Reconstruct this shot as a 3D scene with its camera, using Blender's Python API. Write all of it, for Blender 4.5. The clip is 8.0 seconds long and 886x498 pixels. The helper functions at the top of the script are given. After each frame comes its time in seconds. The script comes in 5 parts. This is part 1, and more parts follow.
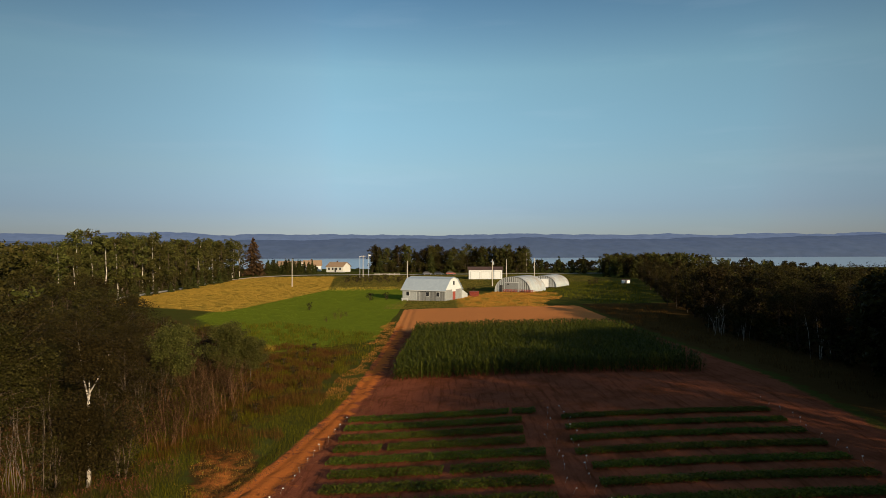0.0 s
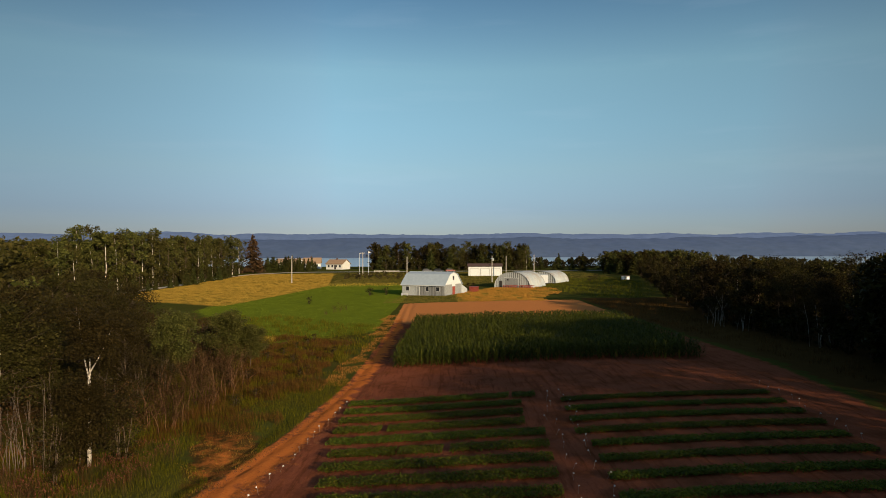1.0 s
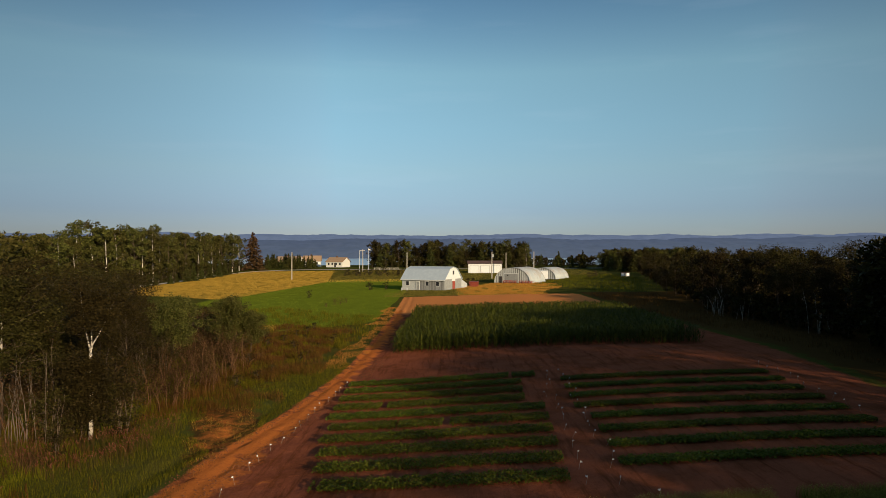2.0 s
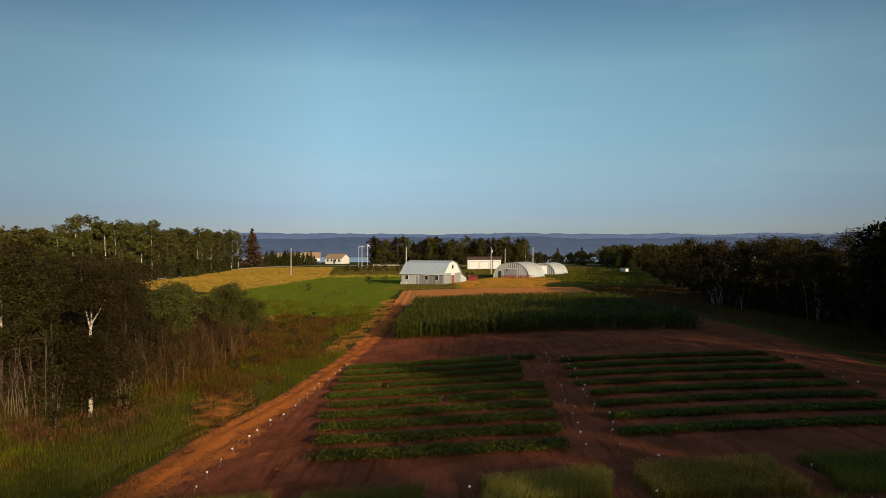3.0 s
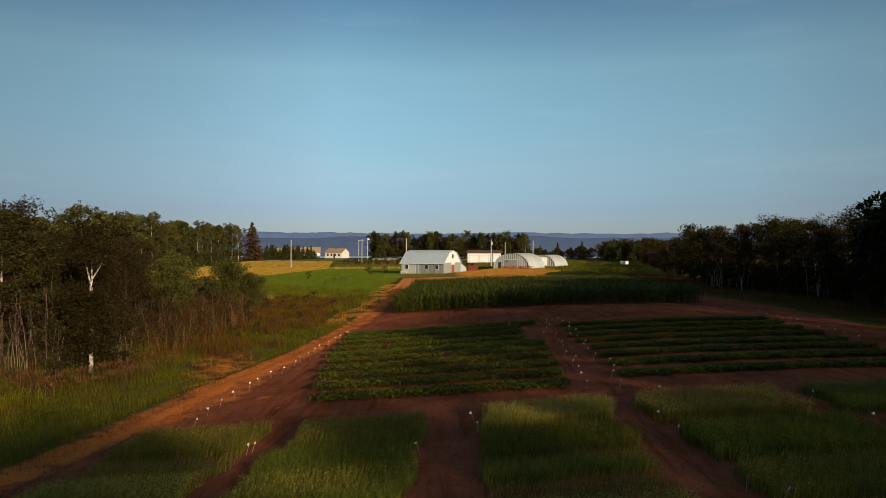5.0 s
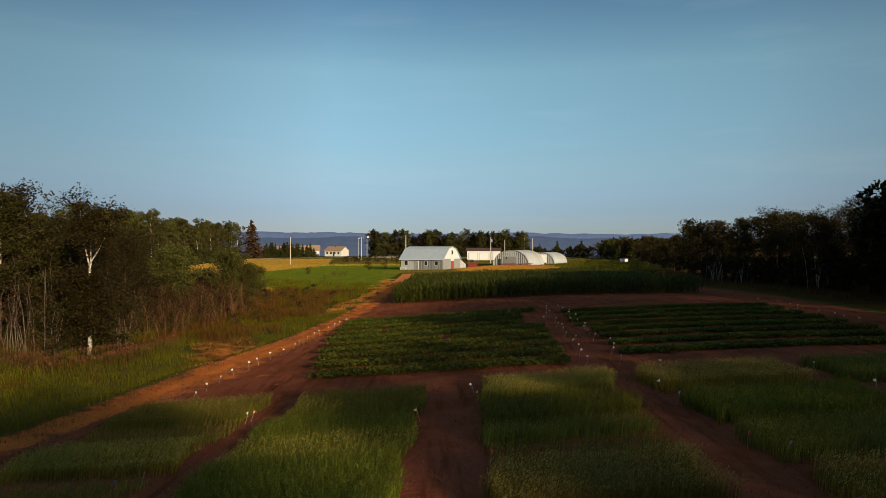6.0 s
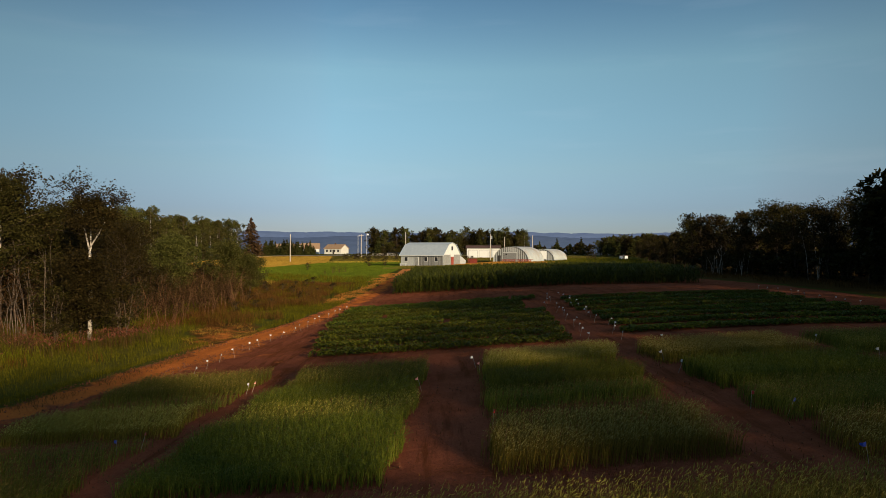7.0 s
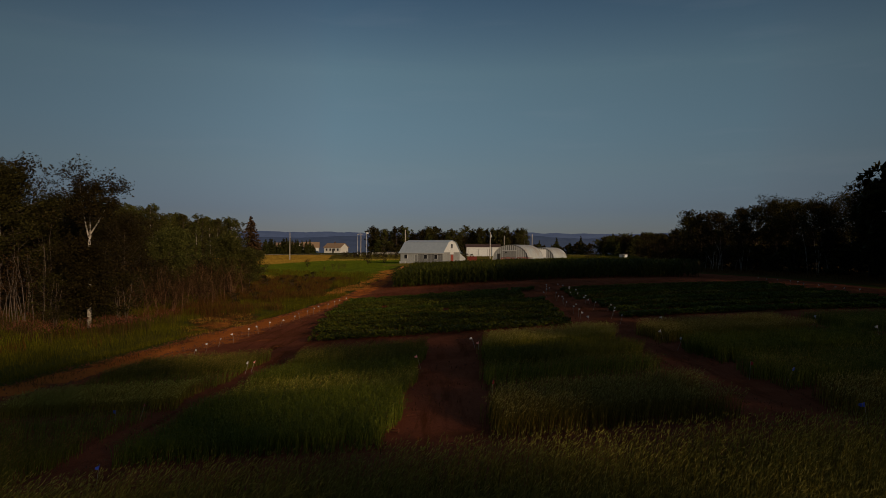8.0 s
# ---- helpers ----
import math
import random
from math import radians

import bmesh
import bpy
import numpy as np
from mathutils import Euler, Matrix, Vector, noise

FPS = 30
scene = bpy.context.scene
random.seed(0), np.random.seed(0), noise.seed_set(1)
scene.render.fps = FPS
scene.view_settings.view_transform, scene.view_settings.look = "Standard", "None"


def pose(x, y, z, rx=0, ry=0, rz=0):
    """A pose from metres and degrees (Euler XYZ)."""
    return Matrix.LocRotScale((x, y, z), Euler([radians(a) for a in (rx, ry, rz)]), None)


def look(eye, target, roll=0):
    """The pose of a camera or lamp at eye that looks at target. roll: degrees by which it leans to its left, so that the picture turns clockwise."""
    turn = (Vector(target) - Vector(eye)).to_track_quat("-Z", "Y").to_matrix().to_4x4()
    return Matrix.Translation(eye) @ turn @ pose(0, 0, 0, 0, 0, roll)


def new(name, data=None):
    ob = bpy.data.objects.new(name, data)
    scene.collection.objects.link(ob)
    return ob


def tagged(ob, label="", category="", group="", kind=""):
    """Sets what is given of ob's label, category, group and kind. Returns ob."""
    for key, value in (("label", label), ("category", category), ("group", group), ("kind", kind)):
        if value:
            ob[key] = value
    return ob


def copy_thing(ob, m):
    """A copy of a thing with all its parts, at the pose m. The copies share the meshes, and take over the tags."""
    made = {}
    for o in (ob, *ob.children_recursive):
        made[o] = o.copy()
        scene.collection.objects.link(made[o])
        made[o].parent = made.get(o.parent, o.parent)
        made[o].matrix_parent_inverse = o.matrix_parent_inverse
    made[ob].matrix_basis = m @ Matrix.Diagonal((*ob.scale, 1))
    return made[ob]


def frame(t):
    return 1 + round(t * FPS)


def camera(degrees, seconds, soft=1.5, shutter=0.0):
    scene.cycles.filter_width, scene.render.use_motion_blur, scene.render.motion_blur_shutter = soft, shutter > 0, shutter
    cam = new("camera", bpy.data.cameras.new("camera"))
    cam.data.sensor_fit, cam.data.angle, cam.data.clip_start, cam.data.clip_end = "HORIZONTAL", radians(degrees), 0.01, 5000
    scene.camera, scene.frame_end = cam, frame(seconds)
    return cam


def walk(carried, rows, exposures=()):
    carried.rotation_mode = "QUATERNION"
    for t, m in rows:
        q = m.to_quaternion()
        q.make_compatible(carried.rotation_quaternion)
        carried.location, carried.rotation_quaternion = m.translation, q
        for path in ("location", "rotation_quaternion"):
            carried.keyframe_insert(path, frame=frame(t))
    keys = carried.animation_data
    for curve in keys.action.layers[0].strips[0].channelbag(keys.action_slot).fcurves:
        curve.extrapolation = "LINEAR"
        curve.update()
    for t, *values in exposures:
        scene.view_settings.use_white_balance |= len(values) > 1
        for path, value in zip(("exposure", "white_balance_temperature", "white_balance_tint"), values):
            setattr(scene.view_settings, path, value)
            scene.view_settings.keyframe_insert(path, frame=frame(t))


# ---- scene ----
cam = camera(68.0, 8.0, soft=0.8)
EXPOSURE = 0.9
PATH = [
    (0, (-0.231, 2.267, 12.071), (-0.232, 4.267, 12.075), -0.2),
    (0.5, (-0.245, 2.228, 11.513), (-0.245, 4.228, 11.516), -0.2),
    (1, (-0.245, 2.194, 10.906), (-0.245, 4.194, 10.909), -0.2),
    (1.5, (-0.263, 2.108, 10.221), (-0.263, 4.108, 10.223), -0.2),
    (2.8, (-0.279, 1.947, 8.298), (-0.278, 3.947, 8.312), -0.0),
    (3, (-0.305, 1.982, 8.164), (-0.302, 3.982, 8.167), -0.1),
    (3.5, (-0.311, 1.975, 7.496), (-0.308, 3.975, 7.499), -0.1),
    (4, (-0.336, 1.977, 6.852), (-0.333, 3.977, 6.855), -0.0),
    (4.5, (-0.351, 1.984, 6.217), (-0.348, 3.984, 6.219), 0.0),
    (6, (-0.377, 2.077, 4.649), (-0.372, 4.077, 4.652), 0.1),
    (6.5, (-0.399, 2.112, 4.156), (-0.393, 4.112, 4.158), 0.1),
    (7, (-0.43, 2.137, 3.74), (-0.424, 4.137, 3.742), 0.1),
    (7.5, (-0.432, 2.145, 3.391), (-0.425, 4.145, 3.393), 0.1),
    (8, (-0.421, 2.132, 3.078), (-0.414, 4.132, 3.081), 0.2),
]
walk(cam, [(t, look(eye, target, roll)) for t, eye, target, roll in PATH],
     [(t, EXPOSURE + d, 6620 + 40 * tint, 12 + tint) for t, d, tint in ((0, 0, 0), (7.5, 0, 0), (7.6, -0.12, 0), (7.7, -0.35, 1), (7.8, -0.65, 3), (7.9, -1.0, 5), (8.0, -1.45, 8))])

# ---- daylight: low sun behind the camera and to its right ----
SUN_ELEV = radians(13.5)
SUN_DIR = Vector((0.55 * math.cos(SUN_ELEV), -0.835 * math.cos(SUN_ELEV), math.sin(SUN_ELEV)))
world = bpy.data.worlds.new("world")
scene.world = world
world.use_nodes = True
wn, wl = world.node_tree.nodes, world.node_tree.links
sky = wn.new("ShaderNodeTexSky")
sky.sky_type, sky.sun_disc = "NISHITA", False
sky.sun_elevation = SUN_ELEV
sky.sun_rotation = math.atan2(SUN_DIR.x, SUN_DIR.y)
sky.air_density, sky.dust_density, sky.ozone_density = 1.0, 0.3, 3.0
# clear evening sky: pale over the horizon, dimmed like a lens edge at the view's top
direction = wn.new("ShaderNodeTexCoord")
split = wn.new("ShaderNodeSeparateXYZ")
wl.new(direction.outputs["Generated"], split.inputs[0])
deep = wn.new("ShaderNodeValToRGB")
# stops above 0.36 lie out of view, raised as added fill for the shade
stops = [(0.00, (0.36, 0.41, 0.61)), (0.06, (0.42, 0.46, 0.61)), (0.12, (0.60, 0.62, 0.61)), (0.18, (0.69, 0.74, 0.66)), (0.26, (0.81, 0.86, 0.69)), (0.36, (0.52, 0.62, 0.57)), (0.60, (1.45, 1.36, 1.20)), (1.00, (1.60, 1.48, 1.30))]
while len(deep.color_ramp.elements) < len(stops):
    deep.color_ramp.elements.new(0.5)
for el, (p_, c_) in zip(deep.color_ramp.elements, stops):
    el.position, el.color = p_, (*c_, 1)
wl.new(split.outputs[2], deep.inputs[0])
tone = wn.new("ShaderNodeMix")
tone.data_type, tone.blend_type = "RGBA", "MULTIPLY"
tone.inputs[0].default_value = 1.0
wl.new(sky.outputs[0], tone.inputs[6])
wl.new(deep.outputs[0], tone.inputs[7])
# sky dimmed towards both sides of the view, in imitation of lens vignetting
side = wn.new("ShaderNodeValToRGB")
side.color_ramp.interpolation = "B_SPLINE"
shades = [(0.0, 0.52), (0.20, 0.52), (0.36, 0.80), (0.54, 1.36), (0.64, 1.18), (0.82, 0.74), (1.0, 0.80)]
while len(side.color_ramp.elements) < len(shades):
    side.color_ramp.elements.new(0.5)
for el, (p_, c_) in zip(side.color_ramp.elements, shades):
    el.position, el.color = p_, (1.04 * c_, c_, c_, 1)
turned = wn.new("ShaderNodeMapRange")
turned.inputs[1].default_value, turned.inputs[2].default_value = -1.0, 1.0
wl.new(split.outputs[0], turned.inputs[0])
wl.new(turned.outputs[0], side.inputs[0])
vignette = wn.new("ShaderNodeMix")
vignette.data_type, vignette.blend_type = "RGBA", "MULTIPLY"
vignette.inputs[0].default_value = 1.0
veil = wn.new("ShaderNodeTexNoise")
veil.inputs["Scale"].default_value, veil.inputs["Detail"].default_value, veil.inputs["Roughness"].default_value = 1.0, 5.0, 0.55
drawn = wn.new("ShaderNodeMapping")
drawn.inputs["Rotation"].default_value, drawn.inputs["Scale"].default_value = (0.0, radians(-4), 0.0), (3.0, 3.0, 26.0)
wl.new(direction.outputs["Generated"], drawn.inputs[0])
wl.new(drawn.outputs[0], veil.inputs["Vector"])
wisp = wn.new("ShaderNodeMapRange")
for sock, v in zip(wisp.inputs[1:5], (0.55, 0.85, 0.0, 0.07)):
    sock.default_value = v
wl.new(veil.outputs[0], wisp.inputs[0])
cloud = wn.new("ShaderNodeMix")
cloud.data_type = "RGBA"
cloud.inputs[7].default_value = (4.6, 5.2, 6.0, 1)
wl.new(wisp.outputs[0], cloud.inputs[0])
wl.new(tone.outputs[2], cloud.inputs[6])
wl.new(cloud.outputs[2], vignette.inputs[6])
wl.new(side.outputs[0], vignette.inputs[7])
wl.new(vignette.outputs[2], wn["Background"].inputs[0])
wn["Background"].inputs[1].default_value = 0.092
sun = new("sun", bpy.data.lights.new("sun", "SUN"))
sun.data.energy, sun.data.angle, sun.data.color = 4.4, radians(1.5), (1.0, 0.80, 0.54)
sun.matrix_world = look((40, -60, 40), Vector((40, -60, 40)) - SUN_DIR)


# ---- materials ----
def ramp(nt, stops, fac):
    r = nt.nodes.new("ShaderNodeValToRGB")
    e = r.color_ramp.elements
    while len(e) < len(stops):
        e.new(0.5)
    for el, (p, c) in zip(e, stops):
        el.position, el.color = p, (*c, 1)
    nt.links.new(fac, r.inputs[0])
    return r.outputs[0]


def noise_tex(nt, scale, detail=4.0, rough=0.55, vec=None):
    n = nt.nodes.new("ShaderNodeTexNoise")
    n.inputs["Scale"].default_value, n.inputs["Detail"].default_value, n.inputs["Roughness"].default_value = scale, detail, rough
    if vec is None:
        vec = nt.nodes.new("ShaderNodeTexCoord").outputs["Object"]
    nt.links.new(vec, n.inputs["Vector"])
    return n.outputs[0]


def mixc(nt, fac, a, b, mode="MIX"):
    m = nt.nodes.new("ShaderNodeMix")
    m.data_type, m.blend_type = "RGBA", mode
    for sock, v in ((m.inputs[0], fac), (m.inputs[6], a), (m.inputs[7], b)):
        if isinstance(v, (int, float)):
            sock.default_value = v
        elif isinstance(v, tuple):
            sock.default_value = (*v, 1)
        else:
            nt.links.new(v, sock)
    return m.outputs[2]


def calc(nt, op, a, b=0.0, clamp=False):
    m = nt.nodes.new("ShaderNodeMath")
    m.operation, m.use_clamp = op, clamp
    for sock, v in zip(m.inputs, (a, b)):
        if isinstance(v, (int, float)):
            sock.default_value = v
        else:
            nt.links.new(v, sock)
    return m.outputs[0]


def mat(name, a, b, scale=3.0, rough=0.8, metal=0.0, bump=0.0, stain=None, stain_scale=0.4, stain_amount=0.5, spec=0.3):
    """Two tones in a fine noise, a third in larger stains, and a relief of the same grain."""
    m = bpy.data.materials.new(name)
    m.use_nodes = True
    nt = m.node_tree
    p = nt.nodes["Principled BSDF"]
    n = noise_tex(nt, scale)
    col = ramp(nt, [(0.3, a), (0.7, b)], n)
    if stain:
        big = noise_tex(nt, stain_scale, 5.0, 0.65)
        f = calc(nt, "MULTIPLY", calc(nt, "MULTIPLY", calc(nt, "SUBTRACT", big, 0.45, True), 5.0, True), stain_amount)
        col = mixc(nt, f, col, stain)
    nt.links.new(col, p.inputs["Base Color"])
    p.inputs["Roughness"].default_value, p.inputs["Metallic"].default_value = rough, metal
    p.inputs["Specular IOR Level"].default_value = spec
    if bump:
        bn = nt.nodes.new("ShaderNodeBump")
        bn.inputs["Strength"].default_value, bn.inputs["Distance"].default_value = 0.6, bump
        nt.links.new(n, bn.inputs["Height"])
        nt.links.new(bn.outputs[0], p.inputs["Normal"])
    return m


def leaf_mat(name, stops, through_amount=0.25, rough=0.6, tree_tone=0.35):
    """Foliage: the tone differs from leaf to leaf and from plant to plant."""
    m = bpy.data.materials.new(name)
    m.use_nodes = True
    nt = m.node_tree
    p = nt.nodes["Principled BSDF"]
    geo = nt.nodes.new("ShaderNodeNewGeometry")
    info = nt.nodes.new("ShaderNodeObjectInfo")
    col = ramp(nt, stops, geo.outputs["Random Per Island"])
    big = noise_tex(nt, 0.35, 3.0)
    v = nt.nodes.new("ShaderNodeHueSaturation")
    val = calc(nt, "ADD", calc(nt, "MULTIPLY", info.outputs["Random"], tree_tone), calc(nt, "MULTIPLY", big, 0.6))
    nt.links.new(calc(nt, "ADD", val, 0.7 - tree_tone / 2), v.inputs["Value"])
    nt.links.new(calc(nt, "ADD", calc(nt, "MULTIPLY", info.outputs["Random"], 0.04), 0.48), v.inputs["Hue"])
    nt.links.new(col, v.inputs["Color"])
    nt.links.new(v.outputs[0], p.inputs["Base Color"])
    p.inputs["Roughness"].default_value = rough
    p.inputs["Specular IOR Level"].default_value = 0.03
    t = nt.nodes.new("ShaderNodeBsdfTranslucent")
    nt.links.new(v.outputs[0], t.inputs[0])
    mx = nt.nodes.new("ShaderNodeMixShader")
    mx.inputs[0].default_value = through_amount
    nt.links.new(p.outputs[0], mx.inputs[1])
    nt.links.new(t.outputs[0], mx.inputs[2])
    nt.links.new(mx.outputs[0], nt.nodes["Material Output"].inputs[0])
    return m


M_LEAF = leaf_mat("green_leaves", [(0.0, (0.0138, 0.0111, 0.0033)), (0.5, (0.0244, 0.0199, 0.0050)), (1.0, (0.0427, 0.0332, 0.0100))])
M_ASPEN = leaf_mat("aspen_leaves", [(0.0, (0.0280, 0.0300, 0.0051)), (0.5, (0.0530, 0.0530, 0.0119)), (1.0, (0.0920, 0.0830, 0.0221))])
M_NEEDLE = leaf_mat("needles", [(0.0, (0.018, 0.021, 0.0050)), (0.6, (0.034, 0.036, 0.0090)), (1.0, (0.055, 0.052, 0.0140))], 0.05)
M_RUSTNEEDLE = leaf_mat("browned_needles", [(0.0, (0.030, 0.018, 0.0080)), (0.6, (0.055, 0.034, 0.0140)), (1.0, (0.085, 0.052, 0.0220))], 0.05)
M_CORN = leaf_mat("maize_leaves", [(0.0, (0.0267, 0.0326, 0.0047)), (0.6, (0.0510, 0.0578, 0.0076)), (1.0, (0.0819, 0.0821, 0.0131))], 0.3, 0.5, 0.0)
M_BEAN = leaf_mat("row_crop_leaves", [(0.0, (0.0368, 0.0478, 0.0046)), (0.6, (0.0680, 0.0810, 0.0082)), (1.0, (0.1149, 0.1177, 0.0146))], 0.25, 0.5, 0.2)
M_CEREAL = leaf_mat("cereal_green", [(0.0, (0.0524, 0.0604, 0.0069)), (0.5, (0.1092, 0.1133, 0.0137)), (1.0, (0.2185, 0.1983, 0.0296))], 0.35, 0.55, 0.3)
M_CEREAL_DARK = leaf_mat("cereal_deep_green", [(0.0, (0.0459, 0.0534, 0.0057)), (0.5, (0.0961, 0.1047, 0.0103)), (1.0, (0.1803, 0.1744, 0.0228))], 0.35, 0.55, 0.2)
M_CEREAL_RIPE = leaf_mat("cereal_yellowing", [(0.0, (0.075, 0.066, 0.0080)), (0.5, (0.160, 0.132, 0.0150)), (1.0, (0.300, 0.230, 0.0340))], 0.35, 0.55, 0.2)
M_EAR_PALE = leaf_mat("cereal_pale_ears", [(0.0, (0.170, 0.145, 0.0320)), (0.6, (0.300, 0.250, 0.0600)), (1.0, (0.470, 0.390, 0.1100))], 0.25, 0.6, 0.2)
M_EAR = leaf_mat("cereal_ears", [(0.0, (0.1230, 0.1043, 0.0187)), (0.6, (0.2203, 0.1771, 0.0343)), (1.0, (0.3485, 0.2608, 0.0624))], 0.25, 0.6, 0.2)
M_STRAW = leaf_mat("dry_grass", [(0.0, (0.0390, 0.0188, 0.0045)), (0.6, (0.0735, 0.0375, 0.0083)), (1.0, (0.1237, 0.0660, 0.0150))], 0.25, 0.7, 0.0)
M_GRASS = leaf_mat("meadow_grass", [(0.0, (0.0459, 0.0471, 0.0027)), (0.6, (0.0775, 0.0744, 0.0040)), (1.0, (0.1274, 0.1044, 0.0087))], 0.35, 0.6, 0.0)
M_HAY = leaf_mat("golden_hay", [(0.0, (0.190, 0.118, 0.0160)), (0.6, (0.290, 0.185, 0.0260)), (1.0, (0.380, 0.255, 0.0430))], 0.2, 0.7, 0.0)
M_GOLD = leaf_mat("orange_dry_grass", [(0.0, (0.200, 0.095, 0.0150)), (0.6, (0.300, 0.150, 0.0230)), (1.0, (0.390, 0.215, 0.0400))], 0.2, 0.7, 0.0)
M_PASTURE = leaf_mat("olive_pasture", [(0.0, (0.070, 0.064, 0.0120)), (0.6, (0.120, 0.105, 0.0190)), (1.0, (0.190, 0.150, 0.0330))], 0.3, 0.7, 0.0)
M_LUSH = leaf_mat("bright_grass", [(0.0, (0.0864, 0.1083, 0.0055)), (0.6, (0.1269, 0.1505, 0.0088)), (1.0, (0.1823, 0.1866, 0.0165))], 0.3, 0.6, 0.0)
M_RUSSET = leaf_mat("russet_grass", [(0.0, (0.0372, 0.0127, 0.0033)), (0.6, (0.0675, 0.0235, 0.0060)), (1.0, (0.1013, 0.0395, 0.0108))], 0.25, 0.7, 0.0)
M_CLOD = mat("soil_lumps", (0.09, 0.028, 0.010), (0.17, 0.056, 0.019), 9.0, 0.95)
M_FIREWEED = leaf_mat("faded_pink_flowers", [(0.0, (0.0780, 0.0306, 0.0134)), (0.6, (0.1260, 0.0544, 0.0250)), (1.0, (0.1800, 0.0884, 0.0432))], 0.2, 0.7, 0.0)
M_BARK = mat("grey_bark", (0.045, 0.032, 0.021), (0.105, 0.078, 0.054), 9.0, 0.95, bump=0.02, spec=0.05)
M_BIRCH = mat("birch_bark", (0.36, 0.32, 0.26), (0.52, 0.47, 0.39), 5.0, 0.8, stain=(0.06, 0.05, 0.04), stain_scale=3.0, stain_amount=0.85, spec=0.1)
M_SLIM = mat("pale_sapling_bark", (0.06, 0.045, 0.033), (0.13, 0.10, 0.075), 6.0, 0.9, spec=0.05)
M_TWIG = mat("brown_stems", (0.050, 0.025, 0.012), (0.135, 0.070, 0.034), 6.0, 0.95, spec=0.05)


# ---- mesh building ----
class Geo:
    """Collects vertices and faces and turns them into one mesh object."""

    def __init__(self):
        self.v, self.f, self.n = [], [], 0

    def add(self, verts, faces):
        verts = np.asarray(verts, float).reshape(-1, 3)
        self.v.append(verts)
        n = self.n
        self.f.extend([tuple(i + n for i in q) for q in faces])
        self.n += len(verts)
        return self

    def quads(self, verts):
        """Loose quads: verts of shape (count, 4, 3)."""
        k = len(verts)
        idx = (np.arange(k * 4).reshape(k, 4) + self.n).tolist()
        self.v.append(np.asarray(verts).reshape(-1, 3))
        self.f.extend(idx)
        self.n += 4 * k
        return self

    def tris(self, verts):
        k = len(verts)
        idx = (np.arange(k * 3).reshape(k, 3) + self.n).tolist()
        self.v.append(np.asarray(verts).reshape(-1, 3))
        self.f.extend(idx)
        self.n += 3 * k
        return self

    def box(self, x0, x1, y0, y1, z0, z1):
        v = [(x, y, z) for z in (z0, z1) for x, y in ((x0, y0), (x1, y0), (x1, y1), (x0, y1))]
        return self.add(v, [(3, 2, 1, 0), (4, 5, 6, 7), (0, 1, 5, 4), (1, 2, 6, 5), (2, 3, 7, 6), (3, 0, 4, 7)])

    def tube(self, pts, radii, sides=6):
        pts = [Vector(p) for p in pts]
        rings = []
        for i, p in enumerate(pts):
            d = (pts[min(i + 1, len(pts) - 1)] - pts[max(i - 1, 0)]).normalized()
            a = d.cross(Vector((0.31, 0.95, 0.11))).normalized()
            b = d.cross(a)
            rings += [p + radii[i] * (math.cos(t) * a + math.sin(t) * b) for t in [2 * math.pi * k / sides for k in range(sides)]]
        f = [(i * sides + k, i * sides + (k + 1) % sides, (i + 1) * sides + (k + 1) % sides, (i + 1) * sides + k)
             for i in range(len(pts) - 1) for k in range(sides)]
        f.append(tuple(range(sides))[::-1])
        f.append(tuple(range((len(pts) - 1) * sides, len(pts) * sides)))
        return self.add([tuple(r) for r in rings], f)

    def prism(self, outline, y0, y1):
        """An outline in x and z, drawn out along y."""
        k = len(outline)
        v = [(x, y0, z) for x, z in outline] + [(x, y1, z) for x, z in outline]
        f = [tuple(range(k)), tuple(range(2 * k - 1, k - 1, -1))]
        f += [(i, k + i, k + (i + 1) % k, (i + 1) % k) for i in range(k)]
        return self.add(v, f)

    def mesh(self, name, material, smooth=False):
        me = bpy.data.meshes.new(name)
        v = np.concatenate(self.v)
        sizes = np.array([len(q) for q in self.f], dtype=np.int32)
        loops = np.fromiter((i for q in self.f for i in q), dtype=np.int32, count=int(sizes.sum()))
        me.vertices.add(len(v))
        me.vertices.foreach_set("co", v.astype(np.float32).ravel())
        me.loops.add(len(loops))
        me.loops.foreach_set("vertex_index", loops)
        me.polygons.add(len(sizes))
        me.polygons.foreach_set("loop_start", np.concatenate(([0], np.cumsum(sizes)[:-1])).astype(np.int32))
        me.update(calc_edges=True)
        me.validate()
        me.polygons.foreach_set("use_smooth", np.full(len(me.polygons), smooth, dtype=bool))
        me.materials.append(material)
        return me


def part(name, geo, material, parent=None, label="", smooth=False):
    ob = new(name, geo.mesh(name, material, smooth))
    if parent is not None:
        ob.parent = parent
    return tagged(ob, label)


def thing(name, m, label, category, group=""):
    e = new(name)
    e.matrix_world = m
    e.empty_display_size = 0.2
    return tagged(e, label, category, group)


# ---- ground ----
def gz(x, y):
    """Height of the ground: it leans up to the right near by, and falls to the lake far off."""
    a = np.interp(y, [0, 50, 100, 160, 300], [1.2, 1.2, 0.6, 0.15, 0])
    b = np.interp(y, [0, 25, 40, 60, 100, 160, 230, 330, 420, 1100, 1300], [-0.3, -0.3, -0.42, -0.35, -0.25, -0.1, 0, 1.5, 0.5, -29, -34])
    c = np.interp(y, [90, 165, 200, 230, 330], [0, 0.01, 0.009, 0.010, 0])
    ditch = np.interp(y, [16, 22, 44, 50], [0, 0.24, 0.24, 0]) * np.exp(-((np.asarray(x) - track_x(y) + 2.5) / 0.65) ** 2)
    return b + a * np.tanh(np.asarray(x) / 14) + c * np.clip(x, -120, 120) - ditch


